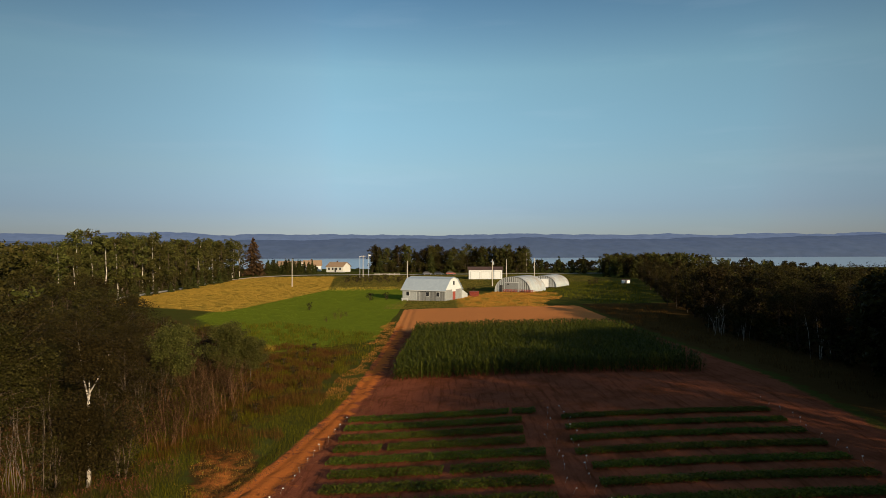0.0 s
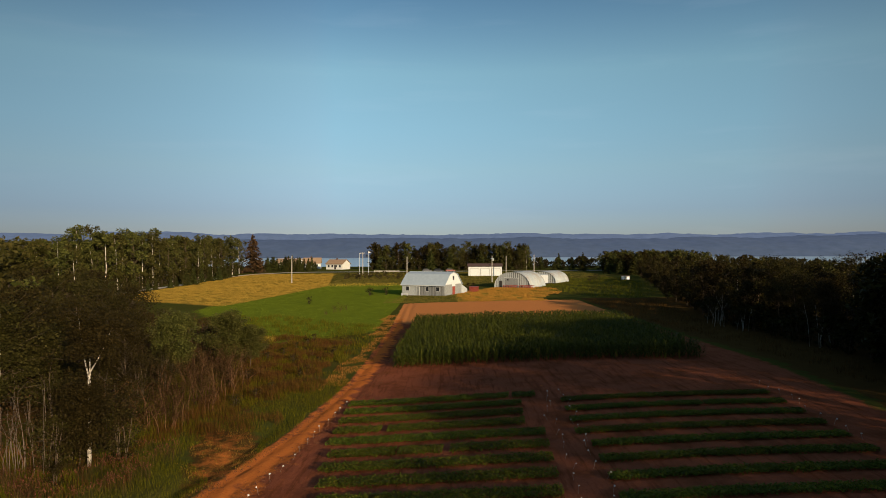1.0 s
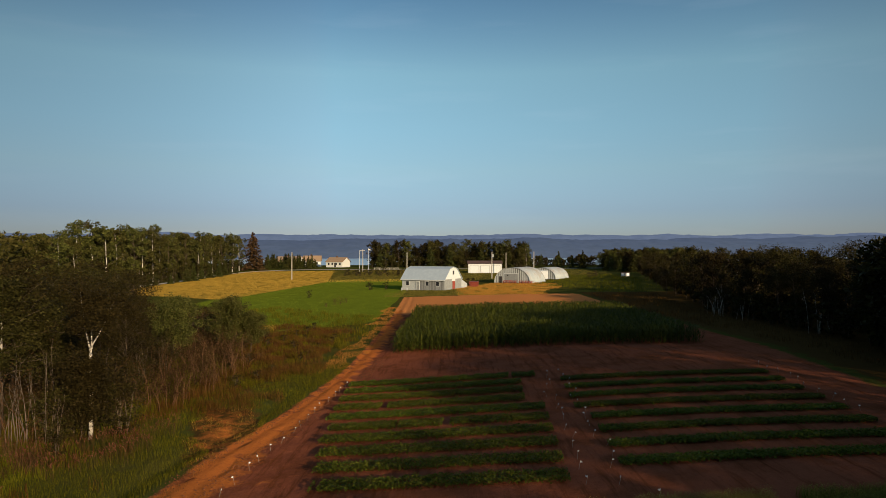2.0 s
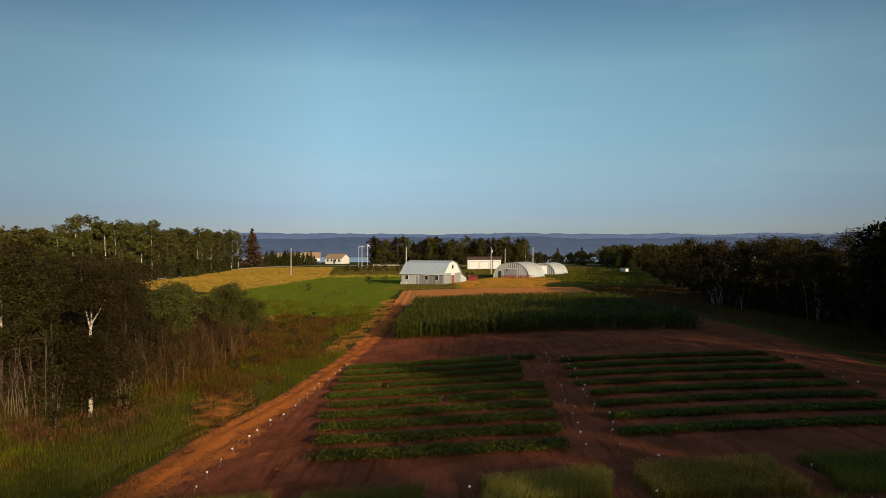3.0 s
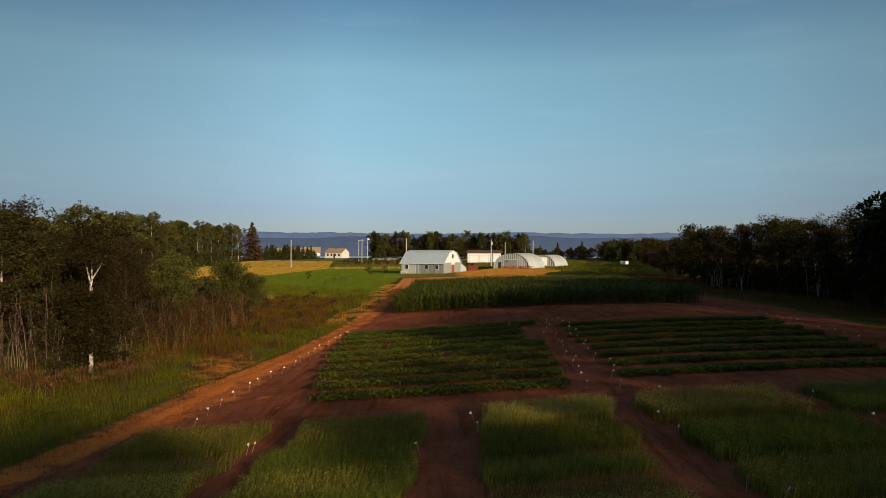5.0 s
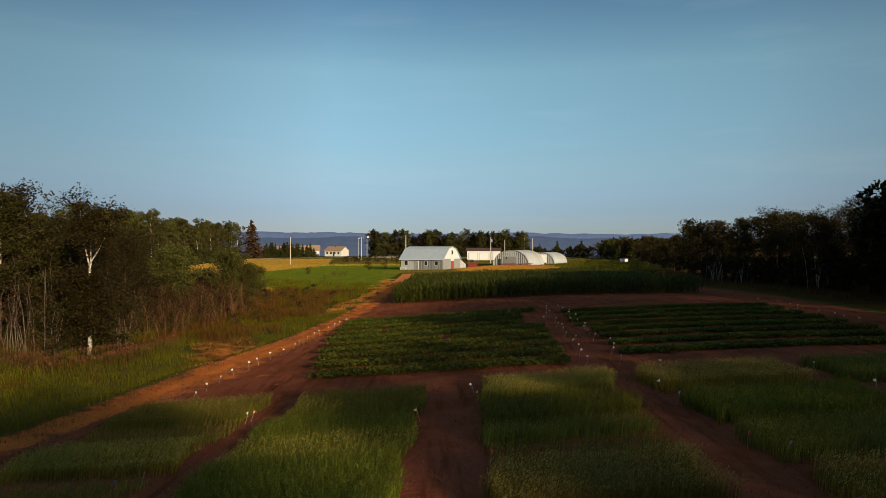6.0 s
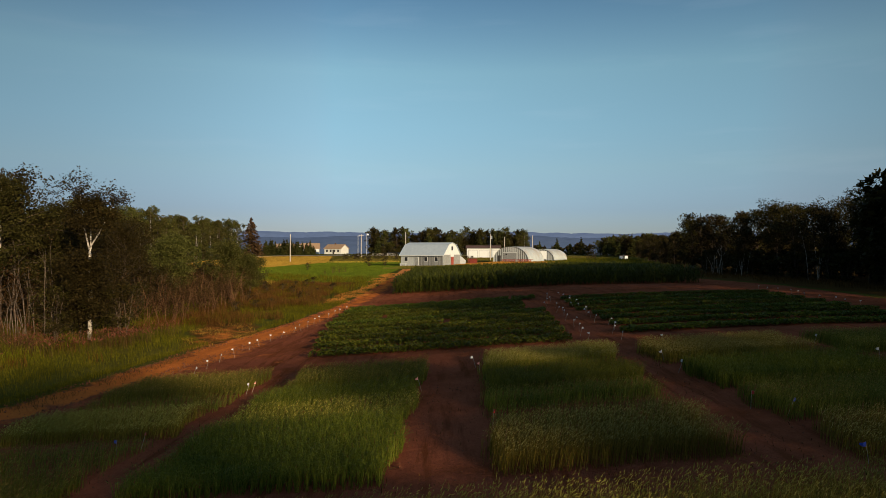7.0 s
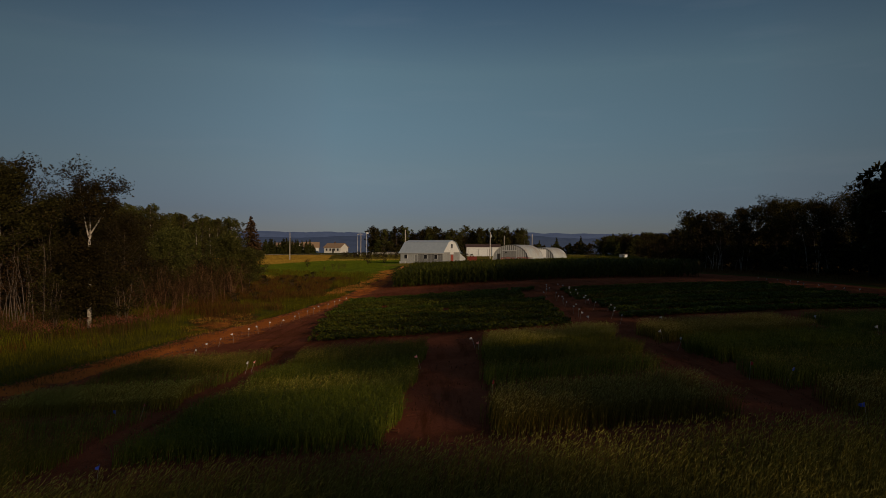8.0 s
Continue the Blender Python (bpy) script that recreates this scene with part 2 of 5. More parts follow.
def track_x(y):
    """The middle of the dirt track along the field's edge."""
    return np.interp(y, [-20, 10, 20, 27, 35, 44.6, 60, 72, 96, 140, 160], [-34, -17.9, -13.7, -12.4, -11.4, -9.5, -7.6, -7.2, -6.8, -7.3, -8.0])


def inside(x, y, poly):
    x, y = np.asarray(x, float), np.asarray(y, float)
    res = np.zeros(x.shape, bool)
    for (x0, y0), (x1, y1) in zip(poly, poly[1:] + poly[:1]):
        hit = ((y0 > y) != (y1 > y)) & (x < (x1 - x0) * (y - y0) / ((y1 - y0) or 1e-9) + x0)
        res ^= hit
    return res


HAY = [(-46, 139), (-37, 211), (-48, 290), (-84, 290), (-87.5, 250), (-87.5, 168)]
LUSH = [(-50, 132), (-22, 84), (-10, 96), (-9, 158), (-12, 215), (-37, 215)]
GOLD = [(3, 139), (20, 139), (25, 160), (31, 180), (27, 187), (14, 189), (5, 174), (3, 160)]

FORECOURT = [(-13, 141), (5, 141), (6, 172), (0, 160), (-11, 163)]
PASTURE = [(-44, 214), (-13, 214), (2, 190), (12, 204), (20, 240), (20, 300), (-60, 300)]
PATCH = [(-12.6, 33.5), (-11.2, 40), (-12.4, 46), (-17.0, 47), (-15, 40)]


def build_ground():
    def steps(*runs):
        out = []
        for a, b, st in runs:
            out += list(np.arange(a, b, st))
        return np.array(out + [runs[-1][1]])

    gx = steps((-3400, -1000, 300), (-1000, -300, 70), (-300, -120, 15), (-120, -45, 2.5), (-45, -20, 0.75), (-20, -5, 0.3), (-5, 45, 0.75), (45, 120, 2.5), (120, 300, 15), (300, 1000, 70), (1000, 3400, 300))
    gy = steps((-400, -60, 40), (-60, 0, 5), (0, 8, 1), (8, 70, 0.65), (70, 145, 1.1), (145, 300, 2), (300, 500, 12), (500, 1500, 60))
    X, Y = np.meshgrid(gx, gy)
    Z = gz(X, Y)

    def soft(poly, reach):
        s = np.zeros(X.shape)
        for ox, oy in ((0, 0), (reach, 0), (-reach, 0), (0, reach), (0, -reach)):
            s += inside(X + ox, Y + oy, poly)
        return s / 5

    rng = np.random.default_rng(3)
    near = (np.abs(X) < 45) & (Y > 8) & (Y < 145)
    left, right = track_x(Y) - np.interp(Y, [20, 40], [0.8, 1.2]), np.interp(Y, [0, 40, 62, 104, 141], [28, 27, 29, 28, 28])
    soil = np.clip((X - left) / 0.8 + 0.5, 0, 1) * np.clip((right - X) / 1.5 + 0.5, 0, 1) * np.clip((141 - Y) / 2 + 0.5, 0, 1)
    soil = np.maximum(soil, 0.43 * soft(PATCH, 0.8))
    Z = Z + near * (rng.random(X.shape) - 0.5) * (0.05 + 0.03 * soil)
    ruts = sum(np.exp(-((X - track_x(Y) - o) / 0.28) ** 2) for o in (-0.6, 0.7))
    Z = Z - 0.09 * ruts * (Y < 145) * near
    nr, nc = X.shape
    v = np.stack([X, Y, Z], -1).reshape(-1, 3)
    i = np.arange(nr * nc).reshape(nr, nc)
    q = np.stack([i[:-1, :-1], i[:-1, 1:], i[1:, 1:], i[1:, :-1]], -1).reshape(-1, 4)
    g = Geo()
    g.v, g.f, g.n = [v], q.tolist(), len(v)
    me = g.mesh("ground", M_GROUND, True)

    sand = np.clip((Y - 101) / 6, 0, 1) * (Y < 146)
    # orange track soil; its extra breadth near y 32 paints in sunlit ground
    track = np.interp(Y, [14, 24, 60, 112], [0.5, 0.85, 0.75, 0.6]) * np.exp(-((X - track_x(Y) - np.interp(Y, [20, 32, 48], [-0.4, 0.5, -0.3])) / np.interp(Y, [20, 32, 48], [1.0, 1.9, 1.1])) ** 2) * (Y > 14) * (Y < 112) + 0.7 * soft(PATCH, 0.8)
    dry = np.maximum(np.maximum(soft(HAY, 2), soft(GOLD, 2)), 0.42 * np.maximum(soft(PASTURE, 4), soft(FORECOURT, 1.5)))
    verge = np.clip((track_x(Y) - 3.5 - X) / 4, 0, 1) * np.clip((Y - 46) / 10, 0, 1) * np.clip((104 - Y) / 12, 0, 1)
    verge = np.maximum(np.maximum(verge, soft(PATCH, 0.8)), 1.0 * np.clip((X - right) / 2, 0, 1) * (Y > 20) * (Y < 145))
    for nm, arr in (("soil", soil), ("sand", sand), ("track", track), ("dry", dry), ("lush", soft(LUSH, 2.5)), ("verge", verge)):
        at = me.attributes.new(nm, "FLOAT", "POINT")
        at.data.foreach_set("value", arr.astype(np.float32).ravel())
    return tagged(new("ground", me), "gently sloping red soil and grassland reaching the lake", "ground", kind="structure")


def ground_material():
    m = bpy.data.materials.new("soil_and_grass")
    m.use_nodes = True
    nt = m.node_tree
    p = nt.nodes["Principled BSDF"]
    fine, mid, big = noise_tex(nt, 7.0, 6.0, 0.7), noise_tex(nt, 0.9, 5.0, 0.6), noise_tex(nt, 0.07, 4.0, 0.6)

    def zone(name, wobble):
        a = nt.nodes.new("ShaderNodeAttribute")
        a.attribute_name = name
        s = calc(nt, "ADD", a.outputs["Fac"], calc(nt, "MULTIPLY", calc(nt, "SUBTRACT", mid, 0.5), wobble))
        return calc(nt, "MULTIPLY", calc(nt, "SUBTRACT", s, 0.35, True), 3.3, True)

    grass = mixc(nt, mid, (0.042, 0.052, 0.009), (0.075, 0.078, 0.016))
    grass = mixc(nt, calc(nt, "MULTIPLY", fine, 0.6), grass, (0.038, 0.032, 0.009))
    grass = mixc(nt, calc(nt, "MULTIPLY", calc(nt, "SUBTRACT", big, 0.5, True), 3.0, True), grass, (0.078, 0.053, 0.013))
    lush = mixc(nt, mid, (0.088, 0.118, 0.009), (0.146, 0.164, 0.015))
    lush = mixc(nt, calc(nt, "MULTIPLY", fine, 0.4), lush, (0.068, 0.094, 0.013))
    dry = mixc(nt, mid, (0.22, 0.135, 0.018), (0.34, 0.215, 0.032))
    dry = mixc(nt, calc(nt, "MULTIPLY", fine, 0.5), dry, (0.15, 0.095, 0.020))
    dry = mixc(nt, calc(nt, "MULTIPLY", calc(nt, "SUBTRACT", noise_tex(nt, 0.16, 5.0, 0.7), 0.48, True), 4.5, True), dry, (0.13, 0.105, 0.016))
    verge = mixc(nt, mid, (0.042, 0.026, 0.008), (0.076, 0.042, 0.013))
    soil = mixc(nt, fine, (0.125, 0.036, 0.018), (0.30, 0.092, 0.042))
    soil = mixc(nt, calc(nt, "MULTIPLY", mid, 0.5), soil, (0.225, 0.069, 0.033))
    patch = noise_tex(nt, 0.33, 5.0, 0.7)
    soil = mixc(nt, calc(nt, "MULTIPLY", calc(nt, "SUBTRACT", patch, 0.47, True), 4.0, True), soil, (0.12, 0.036, 0.013))
    stretch = nt.nodes.new("ShaderNodeMapping")
    stretch.inputs["Scale"].default_value = (2.6, 0.22, 1.0)
    nt.links.new(nt.nodes.new("ShaderNodeTexCoord").outputs["Object"], stretch.inputs[0])
    streak = noise_tex(nt, 1.0, 5.0, 0.7, stretch.outputs[0])
    soil = mixc(nt, calc(nt, "MULTIPLY", calc(nt, "SUBTRACT", streak, 0.5, True), 5.0, True), soil, (0.10, 0.030, 0.011))
    crumb = noise_tex(nt, 26.0, 4.0, 0.75)
    soil = mixc(nt, calc(nt, "MULTIPLY", calc(nt, "SUBTRACT", crumb, 0.52, True), 5.0, True), soil, (0.09, 0.027, 0.010))
    soil = mixc(nt, zone("sand", 1.6), soil, mixc(nt, fine, (0.31, 0.100, 0.028), (0.60, 0.235, 0.072)))
    soil = mixc(nt, zone("track", 1.9), soil, mixc(nt, fine, (0.27, 0.072, 0.016), (0.56, 0.165, 0.034)))
    col = mixc(nt, zone("verge", 2.2), grass, verge)
    col = mixc(nt, zone("lush", 0.8), col, lush)
    col = mixc(nt, zone("dry", 0.9), col, dry)
    col = mixc(nt, zone("soil", 0.9), col, soil)
    nt.links.new(col, p.inputs["Base Color"])
    p.inputs["Roughness"].default_value, p.inputs["Specular IOR Level"].default_value = 1.0, 0.0
    bn = nt.nodes.new("ShaderNodeBump")
    bn.inputs["Strength"].default_value, bn.inputs["Distance"].default_value = 0.9, 0.09
    nt.links.new(calc(nt, "ADD", fine, mid), bn.inputs["Height"])
    nt.links.new(bn.outputs[0], p.inputs["Normal"])
    return m


M_GROUND = ground_material()
build_ground()

# ---- lake and far hills ----
LAKE_Z = -27.5
g = Geo()
lx = np.linspace(-3400, 3400, 18)
ly = np.linspace(950, 3600, 12)
lv = [(x, y, LAKE_Z) for y in ly for x in lx]
g.add(lv, [(j * 18 + i, j * 18 + i + 1, (j + 1) * 18 + i + 1, (j + 1) * 18 + i) for j in range(11) for i in range(17)])
# pale base colour stands in for the sky reflected off the waves
M_LAKE = mat("lake_water", (0.22, 0.28, 0.33), (0.27, 0.33, 0.38), 0.02, 0.35, spec=0.5)
tagged(part("water", g, M_LAKE), "pale blue lake beyond the trees", "lake", kind="structure")


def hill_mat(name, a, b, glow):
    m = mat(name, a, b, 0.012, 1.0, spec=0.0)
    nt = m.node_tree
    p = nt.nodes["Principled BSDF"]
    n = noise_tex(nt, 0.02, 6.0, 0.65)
    # blue distance haze is painted in as emission
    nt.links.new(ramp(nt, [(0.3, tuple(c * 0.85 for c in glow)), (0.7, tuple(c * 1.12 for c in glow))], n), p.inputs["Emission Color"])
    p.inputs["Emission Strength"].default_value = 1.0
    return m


def hills(name, y0, y1, base, tops, seed, material):
    """A wooded ridge across the far side: tops give its height along x."""
    k, rows = 420, 12
    X = np.linspace(-3600, 3600, k)
    v, f = [], []
    for r in range(rows):
        u = r / (rows - 1)
        for x in X:
            h = np.interp(x, [t[0] for t in tops], [t[1] for t in tops])
            h += 14 * noise.noise((x * 0.003, seed, 0)) + 6 * noise.noise((x * 0.011, seed, 3)) + 4 * noise.noise((x * 0.035, seed, 6)) + 2 * noise.noise((x * 0.11, seed, 8))
            rise = math.sin(u * math.pi / 2) ** 0.8
            v.append((x, y0 + (y1 - y0) * u, base + (h - base) * rise + 7 * rise * (1 - u) * noise.noise((x * 0.006, u * 5, seed))))
    f = [(j * k + i, j * k + i + 1, (j + 1) * k + i + 1, (j + 1) * k + i) for j in range(rows - 1) for i in range(k - 1)]
    return tagged(part(name, Geo().add(v, f), material, smooth=True), "low blue wooded hills along the far shore", "hills", kind="structure")


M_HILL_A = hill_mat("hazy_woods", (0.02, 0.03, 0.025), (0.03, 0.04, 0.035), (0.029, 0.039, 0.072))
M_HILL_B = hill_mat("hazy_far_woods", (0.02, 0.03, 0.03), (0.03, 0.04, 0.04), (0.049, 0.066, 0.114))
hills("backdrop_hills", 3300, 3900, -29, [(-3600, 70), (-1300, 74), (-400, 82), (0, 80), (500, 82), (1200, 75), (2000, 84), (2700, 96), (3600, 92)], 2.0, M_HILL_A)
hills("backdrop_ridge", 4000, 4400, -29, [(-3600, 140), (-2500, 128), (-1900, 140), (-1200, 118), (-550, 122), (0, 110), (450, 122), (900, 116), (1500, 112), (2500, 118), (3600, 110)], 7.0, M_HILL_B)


# ---- trees ----
def leaf_cards(centres, size, rng, up=0.35):
    """Small folded diamonds at the centres, turned every way."""
    k = len(centres)
    nrm = rng.normal(size=(k, 3))
    nrm[:, 2] = np.abs(nrm[:, 2]) + up
    nrm /= np.linalg.norm(nrm, axis=1, keepdims=True)
    a = np.cross(nrm, rng.normal(size=(k, 3)))
    a /= np.linalg.norm(a, axis=1, keepdims=True) + 1e-9
    b = np.cross(nrm, a)
    s = size * rng.uniform(0.6, 1.35, (k, 1))
    return np.stack([centres - a * s, centres - b * s * 0.55, centres + a * s, centres + b * s * 0.55], 1)


def broadleaf(height, spread, clumps, cards, size, seed, low=0.3, white=False, stems=1, leaf=None, sides=6, rise=0.6):
    """Trunk with limbs, and a crown of leaf clumps round the limbs' ends."""
    rng = np.random.default_rng(seed)
    wood, crown, limbs = Geo(), Geo(), Geo()
    ends = []
    for s in range(stems):
        lean = rng.uniform(-0.05, 0.05, 2) + (rng.uniform(-0.16, 0.16, 2) if stems > 1 else 0)
        off = rng.uniform(-0.35, 0.35, 2) if stems > 1 else np.zeros(2)
        h = height * rng.uniform(0.88, 1.0)
        pts, rad = [], []
        for i in range(8):
            u = i / 7
            w = 0.02 * height * u
            pts.append((off[0] + lean[0] * h * u + rng.uniform(-w, w), off[1] + lean[1] * h * u + rng.uniform(-w, w), -0.15 + h * 0.95 * u))
            rad.append(height * 0.010 * (1.12 - u) * (1 if stems == 1 else 0.7) + 0.010)
        wood.tube(pts, rad, sides)
        P = np.array(pts)
        n = max(3, clumps // stems)
        for j in range(n):
            u = low + (0.99 - low) * (j + rng.uniform(0, 1)) / n
            base = np.array([np.interp(u, np.linspace(0, 1, 8), P[:, c]) for c in range(3)])
            shape = math.sin(math.pi * min(1, max(0.06, (u - low * 0.6) / (1.06 - low * 0.6))) ** 0.75) ** 0.75
            r = spread * shape * rng.uniform(0.35, 1.15)
            ang = rng.uniform(0, 2 * math.pi)
            end = base + np.array([math.cos(ang) * r, math.sin(ang) * r, r * rng.uniform(0.3, 1.4) * rise])
            mid = (base + end) / 2 + np.array([0, 0, 0.1 * r])
            if r > 0.3 * spread:
                k = rad[int(u * 7)]
                limbs.tube([base, mid, end], [k * 0.36, k * 0.22, 0.006], max(3, sides - 2))
            ends.append((end, 0.30 * spread * rng.uniform(0.5, 1.3)))
            if rng.random() < 0.75:
                ends.append((mid, 0.24 * spread * rng.uniform(0.6, 1.2)))
    wts = np.array([e[1] ** 2 for e in ends])
    pick = rng.choice(len(ends), cards, p=wts / wts.sum())
    c = np.array([e[0] for e in ends])[pick]
    rr = np.array([e[1] for e in ends])[pick][:, None]
    d = rng.normal(size=(cards, 3))
    d /= np.linalg.norm(d, axis=1, keepdims=True)
    c = c + d * rr * rng.uniform(0.1, 1.0, (cards, 1)) ** 0.6 * np.array([1.0, 1.0, 0.8])
    c[:, 2] = np.maximum(c[:, 2], 0.1 + 0.3 * rng.random(cards))
    crown.quads(leaf_cards(c, size, rng))
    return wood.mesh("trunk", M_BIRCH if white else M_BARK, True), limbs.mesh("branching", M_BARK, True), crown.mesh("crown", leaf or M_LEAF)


def forked_birch(height, spread, cards, size, seed):
    """A slim white trunk that forks into steep stems, in a loose crown that hangs low."""
    rng = np.random.default_rng(seed)
    wood, crown, twigs = Geo(), Geo(), Geo()
    f = height * 0.585
    wood.tube([(0, 0, -0.15), (0.05, 0.02, f * 0.5), (0.0, 0.0, f)], [0.13, 0.10, 0.068], 8)
    ends = []
    for ax, ay, h in ((-0.55, 0.2, 0.98), (1.25, -0.1, 0.90), (0.1, 0.7, 0.9)):
        p = [np.array([ax * u ** 0.8 + rng.uniform(-0.06, 0.06), ay * u + rng.uniform(-0.06, 0.06), f - 0.1 + (height * h - f) * u]) for u in (0, 0.3, 0.65, 1.0)]
        wood.tube(p, [0.052, 0.036, 0.018, 0.005], 6)
        for _ in range(9):
            u = rng.uniform(0.42, 1.0)
            b = np.array([np.interp(u, (0, 0.3, 0.65, 1.0), [q[c] for q in p]) for c in range(3)])
            ends.append((b + np.array([rng.uniform(-0.3, 0.3), rng.uniform(-0.5, 0.1), 0]), rng.uniform(0.3, 0.5)))
        for _ in range(16):
            u = rng.uniform(0.15, 1.0)
            b = np.array([np.interp(u, (0, 0.3, 0.65, 1.0), [q[c] for q in p]) for c in range(3)])
            r = spread * (1.05 - 0.75 * u) * rng.uniform(0.2, 0.85)
            a = rng.uniform(0, 2 * math.pi)
            e = b + np.array([math.cos(a) * r, math.sin(a) * r, rng.uniform(0.1, 0.7)])
            twigs.tube([b, e], [0.016, 0.004], 3)
            ends.append((e, rng.uniform(0.35, 0.8)))
    for _ in range(100):
        a, z = rng.uniform(0, 2 * math.pi), rng.uniform(0.13, 0.56) * height
        r = spread * rng.uniform(0.08, 0.85) * (1 - abs(z / height - 0.4))
        ends.append((np.array([math.cos(a) * r, math.sin(a) * r, z]), rng.uniform(0.4, 0.75)))
    for _ in range(26):
        ends.append((np.array([rng.uniform(-0.5, 0.5), rng.uniform(-0.5, 0.5), rng.uniform(0.16, 0.50) * height]), rng.uniform(0.35, 0.6)))
    for _ in range(16):
        ends.append((np.array([rng.uniform(-0.5, 0.5), rng.uniform(-0.9, -0.3), rng.uniform(0.34, 0.53) * height]), rng.uniform(0.3, 0.5)))
    pick = rng.integers(len(ends), size=cards)
    d = rng.normal(size=(cards, 3))
    d /= np.linalg.norm(d, axis=1, keepdims=True)
    c = np.array([e[0] for e in ends])[pick] + d * np.array([e[1] for e in ends])[pick][:, None] * rng.uniform(0.1, 1, (cards, 1)) ** 0.7
    # the sunny side is thin of leaf round the fork
    bare = (np.abs(c[:, 0]) < 0.9) & (c[:, 1] < 0.5) & (np.abs(c[:, 2] / height - 0.64) < 0.065) & (rng.random(len(c)) < 0.72)
    crown.quads(leaf_cards(c[~bare], size, rng))
    return wood.mesh("trunk", M_BIRCH, True), twigs.mesh("branching", M_BARK, True), crown.mesh("crown", M_LEAF)


def spruce(height, radius, whorls, seed, needle=None, size=0.3):
    rng = np.random.default_rng(seed)
    wood, crown = Geo(), Geo()
    wood.tube([(0, 0, -0.1), (0.03, 0.02, height * 0.5), (0, 0, height)], [height * 0.016, height * 0.009, 0.01], 6)
    cards = []
    for w in range(whorls):
        u = (w + rng.uniform(0, 0.6)) / whorls
        z = height * (0.05 + 0.93 * u)
        R = radius * (1 - u) ** 0.8 * rng.uniform(0.75, 1.12) + 0.08
        for b in range(max(5, int(11 * (1 - u) + 4))):
            ang = rng.uniform(0, 2 * math.pi)
            L = R * rng.uniform(0.7, 1.1)
            for s in np.arange(0.15, 1.01, max(0.12, size * 0.5 / max(L, 0.1))):
                cards.append((math.cos(ang) * L * s, math.sin(ang) * L * s, z - 0.28 * L * s * s + rng.uniform(-0.06, 0.06)))
    c = np.array(cards)
    crown.quads(leaf_cards(c + rng.normal(size=c.shape) * 0.06, size, rng, 0.8))
    return wood.mesh("trunk", M_BARK, True), crown.mesh("crown", needle or M_NEEDLE)


def bare_shrub(height, seed, stems=12, n=850, room=0.9, bark=None, leans=(0.25, 0.6, 1.0)):
    """A loose tangle of thin, half-leafless stems."""
    rng = np.random.default_rng(seed)
    wood, crown = Geo(), Geo()
    tips = []
    for s in range(stems):
        a, l = rng.uniform(0, 2 * math.pi), float(rng.choice(leans)) * rng.uniform(0.3, 1.1)
        h = height * rng.uniform(0.45, 1.0) * (1 - 0.35 * l)
        bx, by = rng.uniform(-room, room, 2)
        pts = [(bx + math.cos(a) * l * h * u ** 1.5 + rng.uniform(-0.12, 0.12), by + math.sin(a) * l * h * u ** 1.5 + rng.uniform(-0.12, 0.12), h * (u - 0.28 * l * u ** 3) - 0.1) for u in (0, 0.3, 0.6, 0.85, 1.0)]
        k = float(rng.choice([0.8, 1.1, 1.5, 2.2]))
        wood.tube(pts, [0.022 * k, 0.018 * k, 0.013 * k, 0.008 * k, 0.004], 4)
        for _ in range(5):
            u = rng.uniform(0.3, 0.95)
            p = np.array([np.interp(u, (0, 0.3, 0.6, 0.85, 1.0), [q[c] for q in pts]) for c in range(3)])
            q = p + np.array([rng.uniform(-0.6, 0.6), rng.uniform(-0.6, 0.6), rng.uniform(0.05, 0.55)])
            wood.tube([p, q], [0.008, 0.003], 3)
            tips.append(q)
        tips.append(np.array(pts[4]))
    c = np.array(tips)[rng.integers(len(tips), size=n)] + rng.normal(size=(n, 3)) * 0.26
    c[:, 2] = np.maximum(c[:, 2], 0.15)
    crown.quads(leaf_cards(c, 0.05, rng))
    return wood.mesh("trunk", bark or M_TWIG, True), crown.mesh("crown", M_DULL)


def plant_tree(name, meshes, x, y, scale, turn, label, category, group, squash=1.0):
    m = pose(x, y, float(gz(x, y)) - 0.03, 0, 0, turn)
    e = thing(name, m, label, category, group)
    e.scale = (scale, scale, scale * squash)
    for me in meshes:
        o = new(me.name.split(".")[0], me)
        o.parent = e
    return e


def scatter(poly, gap, seed, tries=5000):
    """Places inside an outline, no two nearer than the gap."""
    rng = np.random.default_rng(seed)
    xs, ys = [p[0] for p in poly], [p[1] for p in poly]
    px, py = rng.uniform(min(xs), max(xs), tries), rng.uniform(min(ys), max(ys), tries)
    ok = inside(px, py, poly)
    out = np.zeros((0, 2))
    for x, y in zip(px[ok], py[ok]):
        if not len(out) or ((out - (x, y)) ** 2).sum(1).min() > gap * gap:
            out = np.vstack([out, (x, y)])
    return out.tolist()


def mesh_arrays(me):
    v = np.empty(len(me.vertices) * 3, np.float32)
    me.vertices.foreach_get("co", v)
    return v.reshape(-1, 3), [tuple(p.vertices) for p in me.polygons]


